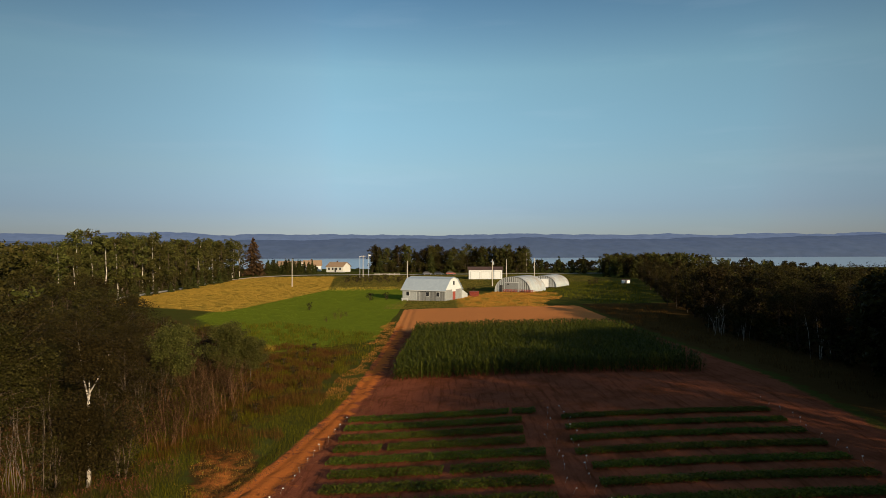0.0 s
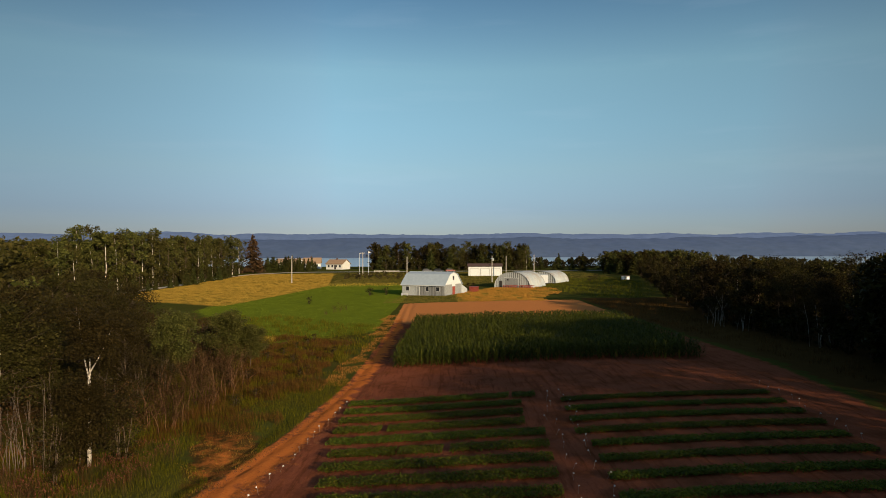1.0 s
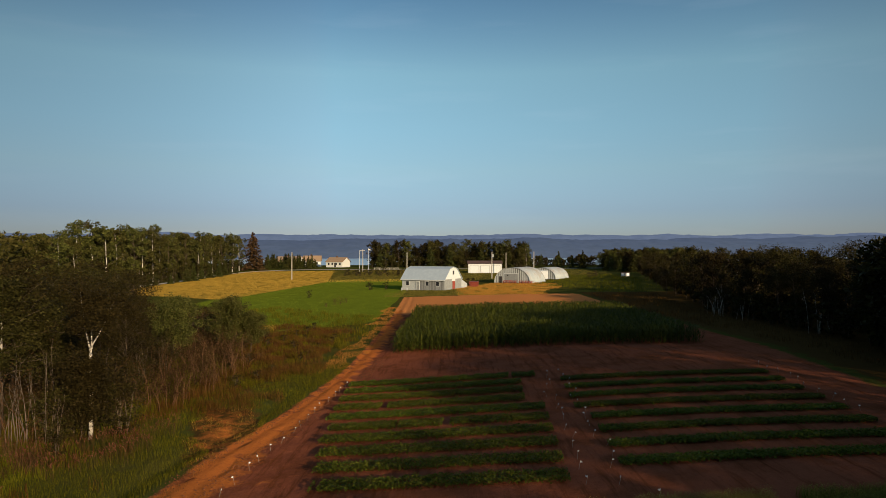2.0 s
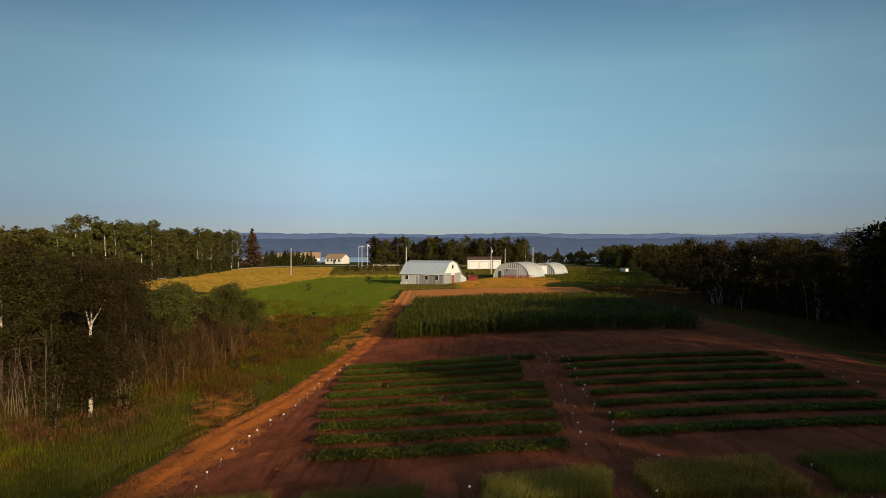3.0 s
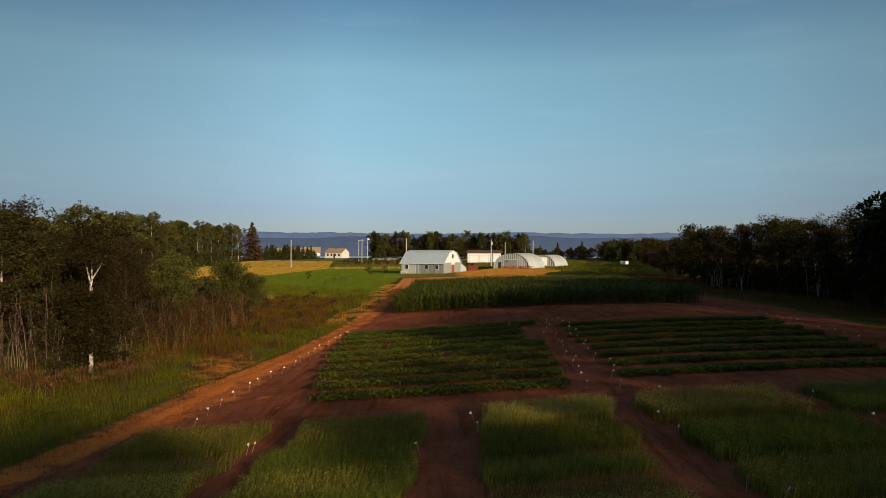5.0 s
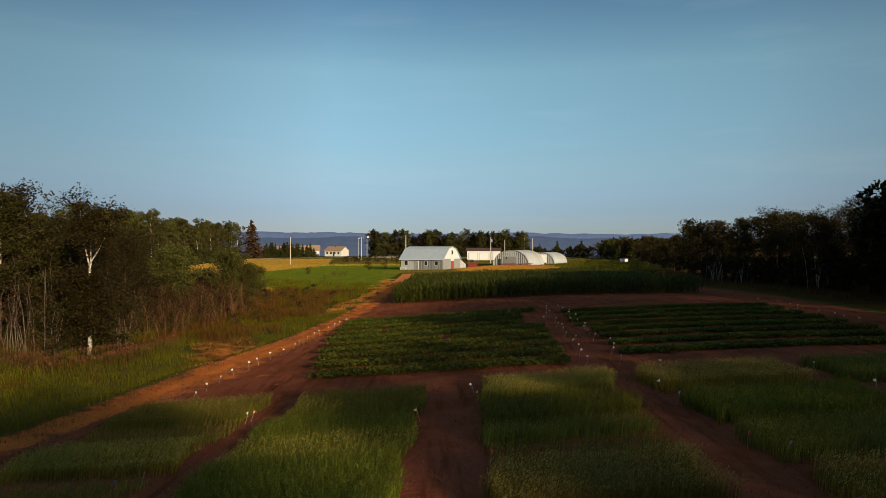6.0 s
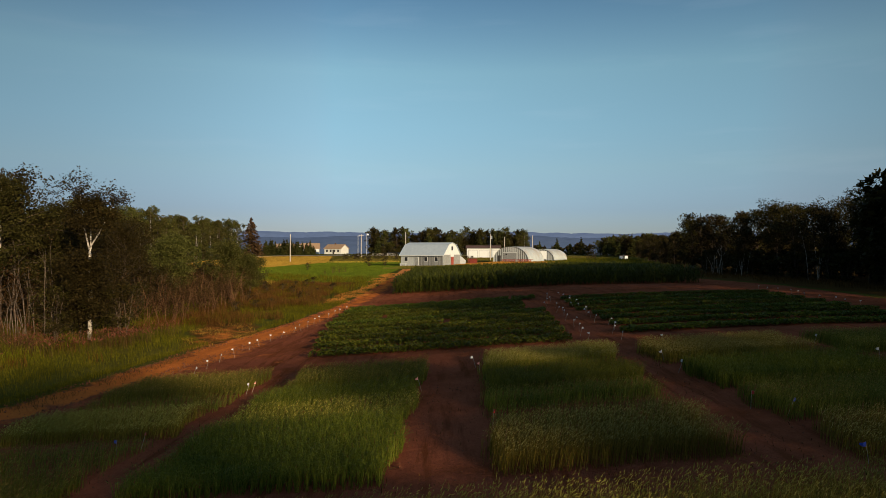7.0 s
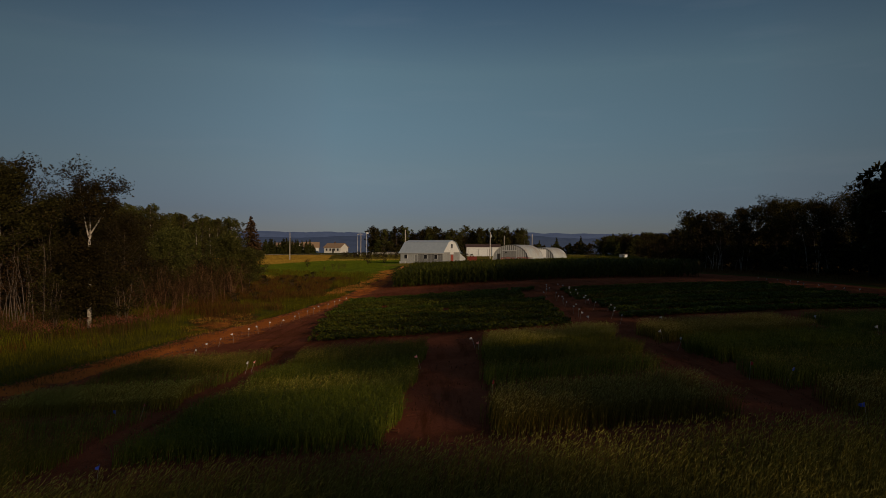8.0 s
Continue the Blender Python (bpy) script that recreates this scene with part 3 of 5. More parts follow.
def woods(name, places, kinds, smin, smax, seed, label):
    """Many trees joined into one mesh, for the inside of a wood that nobody could count."""
    rng = np.random.default_rng(seed)
    cache = [[mesh_arrays(me) for me in k] for k in kinds]
    slots, verts, faces, idx, n = [], [], [], [], 0
    for x, y in places:
        k = rng.integers(len(kinds))
        s, a = rng.uniform(smin, smax), rng.uniform(0, 2 * math.pi)
        rot = np.array([[math.cos(a), -math.sin(a), 0], [math.sin(a), math.cos(a), 0], [0, 0, 1]])
        for me, (v, f) in zip(kinds[k], cache[k]):
            mt = me.materials[0]
            if mt not in slots:
                slots.append(mt)
            verts.append(v @ rot.T * s + (x, y, float(gz(x, y)) - 0.03))
            faces += [tuple(i + n for i in q) for q in f]
            idx += [slots.index(mt)] * len(f)
            n += len(v)
    g = Geo()
    g.v, g.f, g.n = verts, faces, n
    me = g.mesh(name, slots[0])
    for mt in slots[1:]:
        me.materials.append(mt)
    me.polygons.foreach_set("material_index", np.array(idx, np.int32))
    return tagged(new(name, me), label, "woodland", kind="stuff")


M_DULL = leaf_mat("dull_leaves", [(0.0, (0.0239, 0.0143, 0.0047)), (0.6, (0.0410, 0.0232, 0.0078)), (1.0, (0.0615, 0.0331, 0.0126))], 0.2, 0.7)
T_BIRCH = forked_birch(9.0, 2.6, 27000, 0.068, 12)
T_WHITE = broadleaf(10, 2.3, 90, 15000, 0.074, 133, 0.40, white=True, rise=0.5)
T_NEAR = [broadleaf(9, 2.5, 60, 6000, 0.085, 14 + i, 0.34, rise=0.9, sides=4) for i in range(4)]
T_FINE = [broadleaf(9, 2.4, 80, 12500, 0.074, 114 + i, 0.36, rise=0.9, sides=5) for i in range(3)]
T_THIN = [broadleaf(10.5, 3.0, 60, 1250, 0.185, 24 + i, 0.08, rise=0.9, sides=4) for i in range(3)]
T_ROUND = broadleaf(6.2, 2.1, 130, 21000, 0.078, 29, 0.24, leaf=M_ASPEN, rise=0.7, sides=5)
T_GROVE = [broadleaf(13, 2.9, 60, 1600, 0.32, 44 + i, 0.03, white=(i == 1), leaf=M_ASPEN if i % 2 else M_LEAF, sides=4, rise=0.9) for i in range(4)]
T_LOW = [broadleaf(10, 4.5, 14, 130, 1.1, 48, 0.05, sides=3)]
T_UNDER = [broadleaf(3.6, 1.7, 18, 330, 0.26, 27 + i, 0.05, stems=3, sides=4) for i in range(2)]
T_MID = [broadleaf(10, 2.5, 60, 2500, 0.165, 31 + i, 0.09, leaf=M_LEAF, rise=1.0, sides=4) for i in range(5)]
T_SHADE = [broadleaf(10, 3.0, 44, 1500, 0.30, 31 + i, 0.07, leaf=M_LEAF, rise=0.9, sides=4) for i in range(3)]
T_FAR = [broadleaf(12, 3.6, 30, 620, 0.48, 51 + i, 0.10, white=(i == 1), leaf=M_ASPEN if i % 2 else M_LEAF, sides=4, rise=0.8) for i in range(5)]
T_ASPEN = [broadleaf(14, 2.6, 40, 2200, 0.22, 61 + i, 0.20, white=(i != 1), leaf=M_ASPEN, sides=4, rise=0.9) for i in range(4)]
T_SHRUB = [broadleaf(4.2, 1.7, 40, 1800, 0.092, 71 + i, 0.06, stems=5, sides=4) for i in range(3)]
T_BARE = [bare_shrub(3.7, 81 + i, 9, 1000, 1.1) for i in range(3)]
T_SAPLING = [bare_shrub(5.6, 86 + i, 5, 260, 0.7, None, (0.10, 0.25, 0.5)) for i in range(2)]
T_PALE = bare_shrub(5.2, 99, 5, 500, 1.1, M_BIRCH, (0.10, 0.2, 0.4))
T_SLIM = bare_shrub(6.2, 103, 6, 500, 1.0, M_SLIM, (0.06, 0.15, 0.4))
T_SPRUCE = [spruce(9, 2.7, 18, 91 + i, size=0.45) for i in range(2)]
T_RUST = spruce(18, 7.2, 34, 95, M_RUSTNEEDLE, 0.6)

trng = np.random.default_rng(5)


# trees are left out here so that the sun reaches the small hut
SUN_GAP = [(59, 225), (66, 228), (82, 208), (76, 196)]


def forest(poly, gap, seed, kinds, smin, smax, name, label, group):
    for x, y in scatter(poly, gap, seed):
        if inside(x, y, SUN_GAP):
            continue
        k = kinds[trng.integers(len(kinds))]
        plant_tree(name, k, x, y, trng.uniform(smin, smax), trng.uniform(0, 360), label, "tree", group)


# field wood: its edge runs along the cropland and bends in behind the drone
EDGE_LABEL = "shaded broadleaf tree at the edge of the field wood"
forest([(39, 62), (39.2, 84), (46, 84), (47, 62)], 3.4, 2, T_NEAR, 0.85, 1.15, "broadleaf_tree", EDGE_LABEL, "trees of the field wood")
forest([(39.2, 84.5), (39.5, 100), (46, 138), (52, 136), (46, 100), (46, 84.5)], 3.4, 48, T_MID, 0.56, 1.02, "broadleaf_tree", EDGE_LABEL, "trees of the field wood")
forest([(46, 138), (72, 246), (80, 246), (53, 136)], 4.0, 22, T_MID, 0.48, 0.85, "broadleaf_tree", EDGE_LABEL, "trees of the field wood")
# stands out of view, added for the shade they throw on the near plots
woods("woodland", scatter([(19.5, -16), (20.5, -10), (24, 8), (31, 8), (28, -10), (27, -16)], 4.3, 1), T_THIN, 0.95, 1.12, 1, "unseen open wood behind the cropland, added for its shade")
woods("woodland", scatter([(13, -50), (19.2, -17), (28, -17), (22, -50)], 5.6, 47), T_THIN, 1.0, 1.15, 16, "unseen tall wood behind the cropland, added for its shade")
woods("woodland", scatter([(31.5, -22), (33.5, 7), (44, 7), (44, -22)], 6.5, 57), T_THIN, 1.0, 1.2, 18, "unseen open wood beside the cropland, added for its shade")
woods("woodland", scatter([(0, -40), (8, -20), (18.5, -20), (13, -44)], 2.7, 56), T_THIN, 1.18, 1.34, 17, "unseen open wood behind the cropland, added for its shade")
# also out of view, added to shade the crop rows and the maize
woods("woodland", scatter([(24, 8), (31, 38), (34, 47), (41.5, 47), (39, 38), (32, 8)], 3.0, 42), T_THIN, 1.06, 1.28, 9, "dark broadleaf wood closing in behind the cropland")
woods("woodland", scatter([(34.2, 48), (38.5, 62), (46, 62), (42, 48)], 3.1, 52), T_SHADE, 0.88, 1.06, 14, "dark broadleaf wood closing in behind the cropland")
# never in view: added to keep the sun off the wood's edge
woods("woodland", scatter([(46, 61), (40, 38), (46, 24), (70, 24), (70, 60)], 4.4, 49), T_FAR, 0.7, 0.9, 12, "unseen wood beyond the field edge, added for its shade")
woods("undergrowth", scatter([(46, 62), (48, 84), (47, 100), (52, 112), (56, 84), (53, 62)], 2.8, 53), T_UNDER, 0.9, 1.3, 15, "dark undergrowth inside the field wood")
woods("undergrowth", scatter([(38.4, 58), (38.8, 100), (40.5, 100), (40, 58)], 1.7, 50), T_UNDER, 0.6, 1.0, 13, "dark low undergrowth along the edge of the wood")
woods("undergrowth", scatter([(40, 60), (40.5, 100), (47, 138), (73, 246), (77, 246), (50, 138), (44, 100), (44, 60)], 3.3, 41), T_UNDER, 0.7, 1.15, 8, "dark low undergrowth along the edge of the wood")
woods("undergrowth", scatter([(-93.5, 165), (-94.5, 236), (-91, 300), (-96, 300), (-98, 165)], 2.8, 45) + scatter([(-36, 321), (38, 313), (38, 318), (-36, 326)], 2.8, 46), T_UNDER, 0.9, 1.6, 11, "low green undergrowth along the groves")
woods("woodland", scatter([(48, 60), (54, 136), (82, 246), (130, 262), (120, 200), (78, 60)], 8.2, 3), T_FAR, 0.52, 0.70, 3, "dark broadleaf wood beside the cropland")
for x, y, k, a in ((37.6, 91, 1.0, 20), (38.0, 95, 0.9, 140), (38.6, 70.5, 1.05, 250), (38.2, 86, 0.7, 80)):
    plant_tree("birch_sapling", T_PALE, x, y, k, a, "thin leaning birch stems before the dark wood", "sapling", "birch saplings")
plant_tree("broadleaf_tree", broadleaf(10.6, 1.0, 16, 800, 0.13, 141, 0.84, rise=0.7), 48.3, 87.6, 1.0, 0, "tall thin tree with a tufted top above the wood", "tree", "trees of the field wood")
# thicket beside the meadow
THICKET = "green broadleaf tree in the thicket beside the meadow"
plant_tree("birch_tree", T_BIRCH, -20.7, 40.1, 1.02, 28, "white-stemmed birch with a forked trunk at the thicket's edge", "tree", "")
plant_tree("birch_tree", T_WHITE, -26.15, 40.0, 1.05, 75, "tall white-trunked birch standing in the thicket", "tree", "")
for x, y, s in ((-28.5, 38.5, 1.22), (-27.5, 42.5, 1.16), (-24.5, 43.0, 0.86), (-26.5, 47.5, 0.95), (-24.6, 52.5, 0.82)):
    plant_tree("broadleaf_tree", T_FINE[int(s * 100) % 3], x, y, s, x * 40, THICKET, "tree", "trees of the thicket")
forest([(-29, 36), (-28, 54), (-28.5, 62), (-34, 74), (-36, 78), (-36, 70), (-33, 36)], 3.3, 4, T_NEAR, 0.75, 1.0, "broadleaf_tree", THICKET, "trees of the thicket")
forest([(-33, 36), (-36, 70), (-38, 82), (-46, 76), (-46, 36)], 4.6, 43, T_MID, 0.7, 0.95, "broadleaf_tree", THICKET, "trees of the thicket")
plant_tree("broadleaf_tree", T_ROUND, -22.0, 69.6, 1.0, 10, "rounded green tree standing at the end of the thicket", "tree", "trees of the thicket")
plant_tree("broadleaf_tree", T_ROUND, -20.2, 70.0, 0.74, 200, "rounded green tree standing at the end of the thicket", "tree", "trees of the thicket")
plant_tree("broadleaf_tree", T_ROUND, -25.8, 64.6, 1.08, 120, "dense rounded green tree among the brown shrubs", "tree", "trees of the thicket")
forest([(-41, 84), (-52, 104), (-74, 138), (-84, 138), (-70, 84), (-46, 74)], 5.2, 6, T_MID, 0.65, 0.95, "broadleaf_tree", THICKET, "trees of the thicket")
woods("woodland", scatter([(-46, 36), (-46, 74), (-84, 138), (-88, 160), (-128, 160), (-100, 36)], 8.5, 23), T_FAR, 0.65, 0.85, 4, "green wood rising behind the thicket")
forest([(-95, 165), (-95, 184), (-106, 184), (-106, 165)], 5.0, 7, T_ASPEN, 0.98, 1.18, "aspen_tree", "sunlit aspen behind the hay field", "tall aspens")
forest([(-95, 185), (-95, 215), (-98, 236), (-108, 236), (-106, 185)], 5.0, 58, T_ASPEN, 1.22, 1.46, "aspen_tree", "tall sunlit aspen behind the hay field", "tall aspens")
forest([(-96, 238), (-92, 275), (-90, 298), (-106, 300), (-106, 238)], 4.6, 8, T_ASPEN, 1.05, 1.32, "aspen_tree", "tall sunlit aspen behind the hay field", "tall aspens")
woods("woodland", scatter([(-101, 165), (-107, 236), (-110, 320), (-165, 320), (-145, 165)], 8.0, 24), [T_FAR[1], T_FAR[3]], 1.2, 1.45, 5, "tall aspen wood behind the hay field")
# groves behind the buildings
GROVE = "broadleaf tree in the grove behind the farmyard"
forest([(-35, 326), (40, 318), (43, 328), (-35, 336)], 2.7, 9, T_GROVE, 0.62, 1.12, "broadleaf_tree", GROVE, "grove trees")
forest([(68, 300), (74, 262), (100, 262), (100, 300)], 3.4, 10, T_GROVE, 0.5, 0.78, "broadleaf_tree", GROVE, "grove trees")
woods("woodland", scatter([(-35, 337), (41, 331), (42, 338), (-35, 343)], 6.0, 25) + scatter([(76, 302), (130, 302), (130, 352), (82, 352)], 7.0, 26), T_FAR, 0.55, 0.8, 6, "broadleaf grove behind the farmyard")
woods("woodland", scatter([(-260, 620), (300, 620), (500, 860), (-420, 860)], 24.0, 27), T_LOW, 0.4, 0.6, 7, "woods falling away to the lake shore")
woods("woodland", scatter([(40, 350), (76, 330), (82, 380), (44, 392)], 4.6, 28), T_LOW, 0.22, 0.62, 10, "low scrub on the slope towards the lake")
plant_tree("spruce_tree", T_RUST, -86.5, 300, 1.0, 30, "tall browned spruce standing alone by the hay field", "tree", "")
for i in range(40):
    plant_tree("spruce_tree", T_SPRUCE[i % 2], -86 + i * 0.63 + trng.uniform(-0.8, 0.8), 312 + trng.uniform(-5, 7), trng.uniform(0.42, 0.85), trng.uniform(0, 360),
               "young dark spruce in the row before the houses", "tree", "spruce row")
for x, y, k in ((-31, 321, 1.0), (-6, 319, 1.15), (3, 317, 1.3), (18, 316, 1.1), (27, 315, 1.45), (31, 315, 1.2), (70, 262, 0.75), (74, 258, 1.05), (78, 262, 0.8), (66, 268, 0.7), (47, 318, 0.75), (52, 312, 0.55), (55, 316, 0.9), (60, 309, 0.65), (64, 304, 0.95), (42.5, 322, 0.6)):
    plant_tree("spruce_tree", T_SPRUCE[int(k * 100) % 2], x, y, k, x * 50, "dark pointed spruce rising among the grove trees", "tree", "grove spruces")
for i in range(17):
    plant_tree("spruce_tree", T_SPRUCE[i % 2], -87.2 + trng.uniform(-1, 1), 176 + i * 6.4 + trng.uniform(-3, 3), trng.uniform(0.35, 0.75), trng.uniform(0, 360),
               "small dark spruce along the edge of the hay field", "tree", "spruces by the hay field")
# shrubs
for x, y, k in ((-22.1, 38.7, 0.8), (-21.8, 40.6, 1.0), (-19.2, 41.0, 0.8)):
    plant_tree("leafy_shrub", T_SHRUB[int(-x) % 3], x, y, k, x * 70, "green many-stemmed shrub at the foot of the birch", "shrub", "green shrubs")
for x, y in scatter([(-19.0, 46), (-18.2, 60), (-20.5, 67), (-24, 66), (-22.5, 56), (-22, 46)], 1.8, 31):
    plant_tree("bare_shrub", T_BARE[trng.integers(3)], x, y, trng.uniform(0.75, 1.12), trng.uniform(0, 360), "half-leafless brown shrub with thin arching stems", "shrub", "brown shrubs")
for x, y in scatter([(-22.5, 48), (-24, 60), (-27, 62), (-27, 48)], 2.0, 36):
    plant_tree("leafy_shrub", T_SHRUB[trng.integers(3)], x, y, trng.uniform(0.6, 1.0), trng.uniform(0, 360), "green many-stemmed shrub inside the thicket", "shrub", "green shrubs")
for x, y in scatter([(-21, 36), (-20.5, 44), (-26, 45), (-27, 36)], 2.7, 37):
    plant_tree("bare_shrub", T_BARE[trng.integers(3)], x, y, trng.uniform(0.4, 0.75), trng.uniform(0, 360), "half-leafless brown shrub with thin arching stems", "shrub", "brown shrubs")
for x, y in scatter([(-31, 22), (-22.5, 25), (-20.2, 36), (-31, 37)], 1.7, 38):
    bare = trng.random() < 0.55
    plant_tree("bare_shrub" if bare else "leafy_shrub", (T_BARE if bare else T_SHRUB)[trng.integers(3)], x, y, trng.uniform(0.25, 0.5), trng.uniform(0, 360),
               "low brown bush at the foot of the thicket" if bare else "low dark green bush at the foot of the thicket", "shrub", "bushes of the thicket")
for x, y, k, a in ((-22.6, 38.2, 0.95, 10), (-23.8, 39.6, 1.1, 80), (-24.8, 37.6, 1.0, 200), (-22.0, 42.5, 0.9, 310), (-25.6, 39.0, 0.9, 150)):
    plant_tree("birch_sapling", T_SLIM, x, y, k, a, "slim grey-barked saplings standing before the dark thicket", "sapling", "slim saplings")
for x, y in scatter([(-27.5, 60), (-33, 74), (-40, 84), (-50, 104), (-44, 106), (-32, 90), (-25, 80), (-22.5, 66)], 2.0, 34):
    k = trng.random()
    if k < 0.45:
        plant_tree("bare_shrub", T_BARE[trng.integers(3)], x, y, trng.uniform(0.8, 1.2), trng.uniform(0, 360), "half-leafless brown shrub with thin pale stems", "shrub", "brown shrubs")
    else:
        plant_tree("leafy_shrub", T_SHRUB[trng.integers(3)], x, y, trng.uniform(0.5, 0.95), trng.uniform(0, 360), "green many-stemmed shrub at the thicket's edge", "shrub", "green shrubs")
for x, y in scatter([(-19, 48), (-15, 56), (-13, 66), (-12, 84), (-22, 90), (-22, 70), (-20, 56)], 2.6, 35):
    bare = trng.random() < 0.5
    plant_tree("bare_shrub" if bare else "leafy_shrub", (T_BARE if bare else T_SHRUB)[trng.integers(3)], x, y, trng.uniform(0.16, 0.34), trng.uniform(0, 360),
               "low brown bush in the rough grass" if bare else "low green bush in the rough grass", "shrub", "bushes of the rough grass")
for x, y in scatter([(-23, 37), (-22.5, 46), (-23.5, 56), (-26, 56), (-27, 37)], 2.6, 33):
    plant_tree("sapling", T_SAPLING[trng.integers(2)], x, y, trng.uniform(0.7, 1.1), trng.uniform(0, 360), "thin leafless sapling stems before the dark thicket", "sapling", "bare saplings")
for x, y in scatter([(-38, 250), (-12, 246), (-8, 262), (-36, 270)], 3.2, 32) + [(-18.5, 166), (-14.6, 168), (6.2, 176), (7.6, 178.5), (-29, 143), (50, 222), (52, 226), (47.5, 216)]:
    plant_tree("leafy_shrub", T_SHRUB[trng.integers(3)], x, y, trng.uniform(0.3, 0.62), trng.uniform(0, 360), "low dark green bush in the rough grass", "shrub", "bushes of the farmyard")

for x, y, k in ((-20.0, 125, 0.62), (-19.2, 129, 0.4), (-21.5, 121, 0.3)):
    plant_tree("bare_shrub", T_BARE[int(y) % 3], x, y, k, x * 90, "small reddish shrub standing in the green field", "shrub", "red shrubs")

# ---- farm buildings ----
M_ROOF = mat("pale_roof_metal", (0.25, 0.30, 0.33), (0.29, 0.34, 0.37), 1.2, 0.8, 0.0, stain=(0.22, 0.26, 0.28), stain_scale=1.6, stain_amount=0.3)
M_SKIN = mat("weathered_white_metal", (0.25, 0.28, 0.28), (0.33, 0.36, 0.35), 0.7, 0.8, 0.0, stain=(0.24, 0.18, 0.12), stain_scale=0.45, stain_amount=0.6)
M_WHITE = mat("white_paint", (0.42, 0.44, 0.43), (0.48, 0.50, 0.49), 3.0, 0.7, stain=(0.36, 0.34, 0.30), stain_scale=2.0, stain_amount=0.25)
M_CREAM = mat("cream_siding", (0.40, 0.40, 0.36), (0.47, 0.47, 0.42), 2.0, 0.7)
M_SIDING = mat("grey_siding", (0.16, 0.17, 0.165), (0.22, 0.23, 0.22), 2.5, 0.7, stain=(0.12, 0.11, 0.09), stain_scale=1.8, stain_amount=0.3)
M_SIDING_LIGHT = mat("light_siding", (0.28, 0.30, 0.29), (0.34, 0.36, 0.35), 2.5, 0.7, stain=(0.20, 0.19, 0.17), stain_scale=1.8, stain_amount=0.3)
M_BATTEN = mat("weathered_batten", (0.08, 0.08, 0.075), (0.13, 0.125, 0.12), 3.0, 0.85)
M_DARK = mat("dark_opening", (0.02, 0.02, 0.02), (0.04, 0.035, 0.03), 2.0, 0.8)
M_BROWN = mat("brown_shingles", (0.05, 0.026, 0.02), (0.085, 0.045, 0.032), 4.0, 0.9, stain=(0.04, 0.026, 0.02))
M_TAN = mat("tan_shingles", (0.19, 0.12, 0.07), (0.27, 0.18, 0.10), 4.0, 0.9)
M_RED = mat("red_paint", (0.16, 0.028, 0.020), (0.24, 0.045, 0.028), 4.0, 0.5, stain=(0.20, 0.07, 0.04), stain_scale=2.0)
M_POLE = mat("weathered_pole", (0.30, 0.27, 0.22), (0.42, 0.38, 0.31), 5.0, 0.8)
M_GRAVEL = mat("pale_gravel", (0.30, 0.26, 0.21), (0.42, 0.37, 0.30), 5.0, 0.95, bump=0.02)
M_RUBBER = mat("tyre_rubber", (0.02, 0.02, 0.02), (0.035, 0.035, 0.035), 8.0, 0.8)
M_CAR = mat("dark_car_paint", (0.03, 0.035, 0.045), (0.04, 0.045, 0.055), 2.0, 0.3, spec=0.5)
M_PLASTIC = mat("flag_white", (0.44, 0.41, 0.37), (0.54, 0.51, 0.47), 8.0, 0.7)
# whiter than M_WHITE: sunlight on the small hut put into its paint
M_HUT_LIT = mat("fresh_white_paint", (0.72, 0.73, 0.72), (0.80, 0.81, 0.80), 3.0, 0.6)
M_PINKFLAG = mat("flag_pink", (0.60, 0.20, 0.16), (0.70, 0.28, 0.22), 8.0, 0.6)
M_REDFLAG = mat("flag_red", (0.45, 0.03, 0.02), (0.55, 0.05, 0.03), 8.0, 0.6)
M_BLUEFLAG = mat("flag_blue", (0.03, 0.07, 0.40), (0.05, 0.10, 0.50), 8.0, 0.6)
M_WIRE = mat("flag_wire", (0.20, 0.17, 0.13), (0.30, 0.26, 0.20), 8.0, 0.5)
M_GLASS = bpy.data.materials.new("window_glass")
M_GLASS.use_nodes = True
gp = M_GLASS.node_tree.nodes["Principled BSDF"]
gp.inputs["Base Color"].default_value, gp.inputs["Roughness"].default_value, gp.inputs["Metallic"].default_value = (0.012, 0.013, 0.015, 1), 0.45, 0.0
gp.inputs["Specular IOR Level"].default_value = 0.25


def ribbed(x0, x1, y0, y1, z0, z1, step, deep, axis="x"):
    """A wall sheet with upright ribs standing proud of its face towards -y (axis x) or +x (axis y)."""
    g = Geo().box(x0, x1, y0, y1, z0, z1)
    if axis == "x":
        for u in np.arange(x0 + step / 2, x1 - 0.05, step):
            g.box(u - 0.035, u + 0.035, y0 - deep, y0 + 0.01, z0, z1)
    else:
        for u in np.arange(y0 + step / 2, y1 - 0.05, step):
            g.box(x1 - 0.01, x1 + deep, u - 0.035, u + 0.035, z0, z1)
    return g


def wall_window(parent, x, z, w, h, y=0.0, name="window"):
    """A framed window in a wall that faces -y."""
    fr = Geo()
    for a, b, c, d in ((x - w / 2 - 0.07, x - w / 2, z - h / 2 - 0.07, z + h / 2 + 0.07), (x + w / 2, x + w / 2 + 0.07, z - h / 2 - 0.07, z + h / 2 + 0.07),
                       (x - w / 2, x + w / 2, z + h / 2, z + h / 2 + 0.07), (x - w / 2, x + w / 2, z - h / 2 - 0.07, z - h / 2)):
        fr.box(a, b, y - 0.06, y + 0.02, c, d)
    f = part(name, fr, M_WHITE, parent, "white window frame")
    part("pane", Geo().box(x - w / 2, x + w / 2, y - 0.045, y - 0.005, z - h / 2, z + h / 2), M_GLASS, f)
    return f


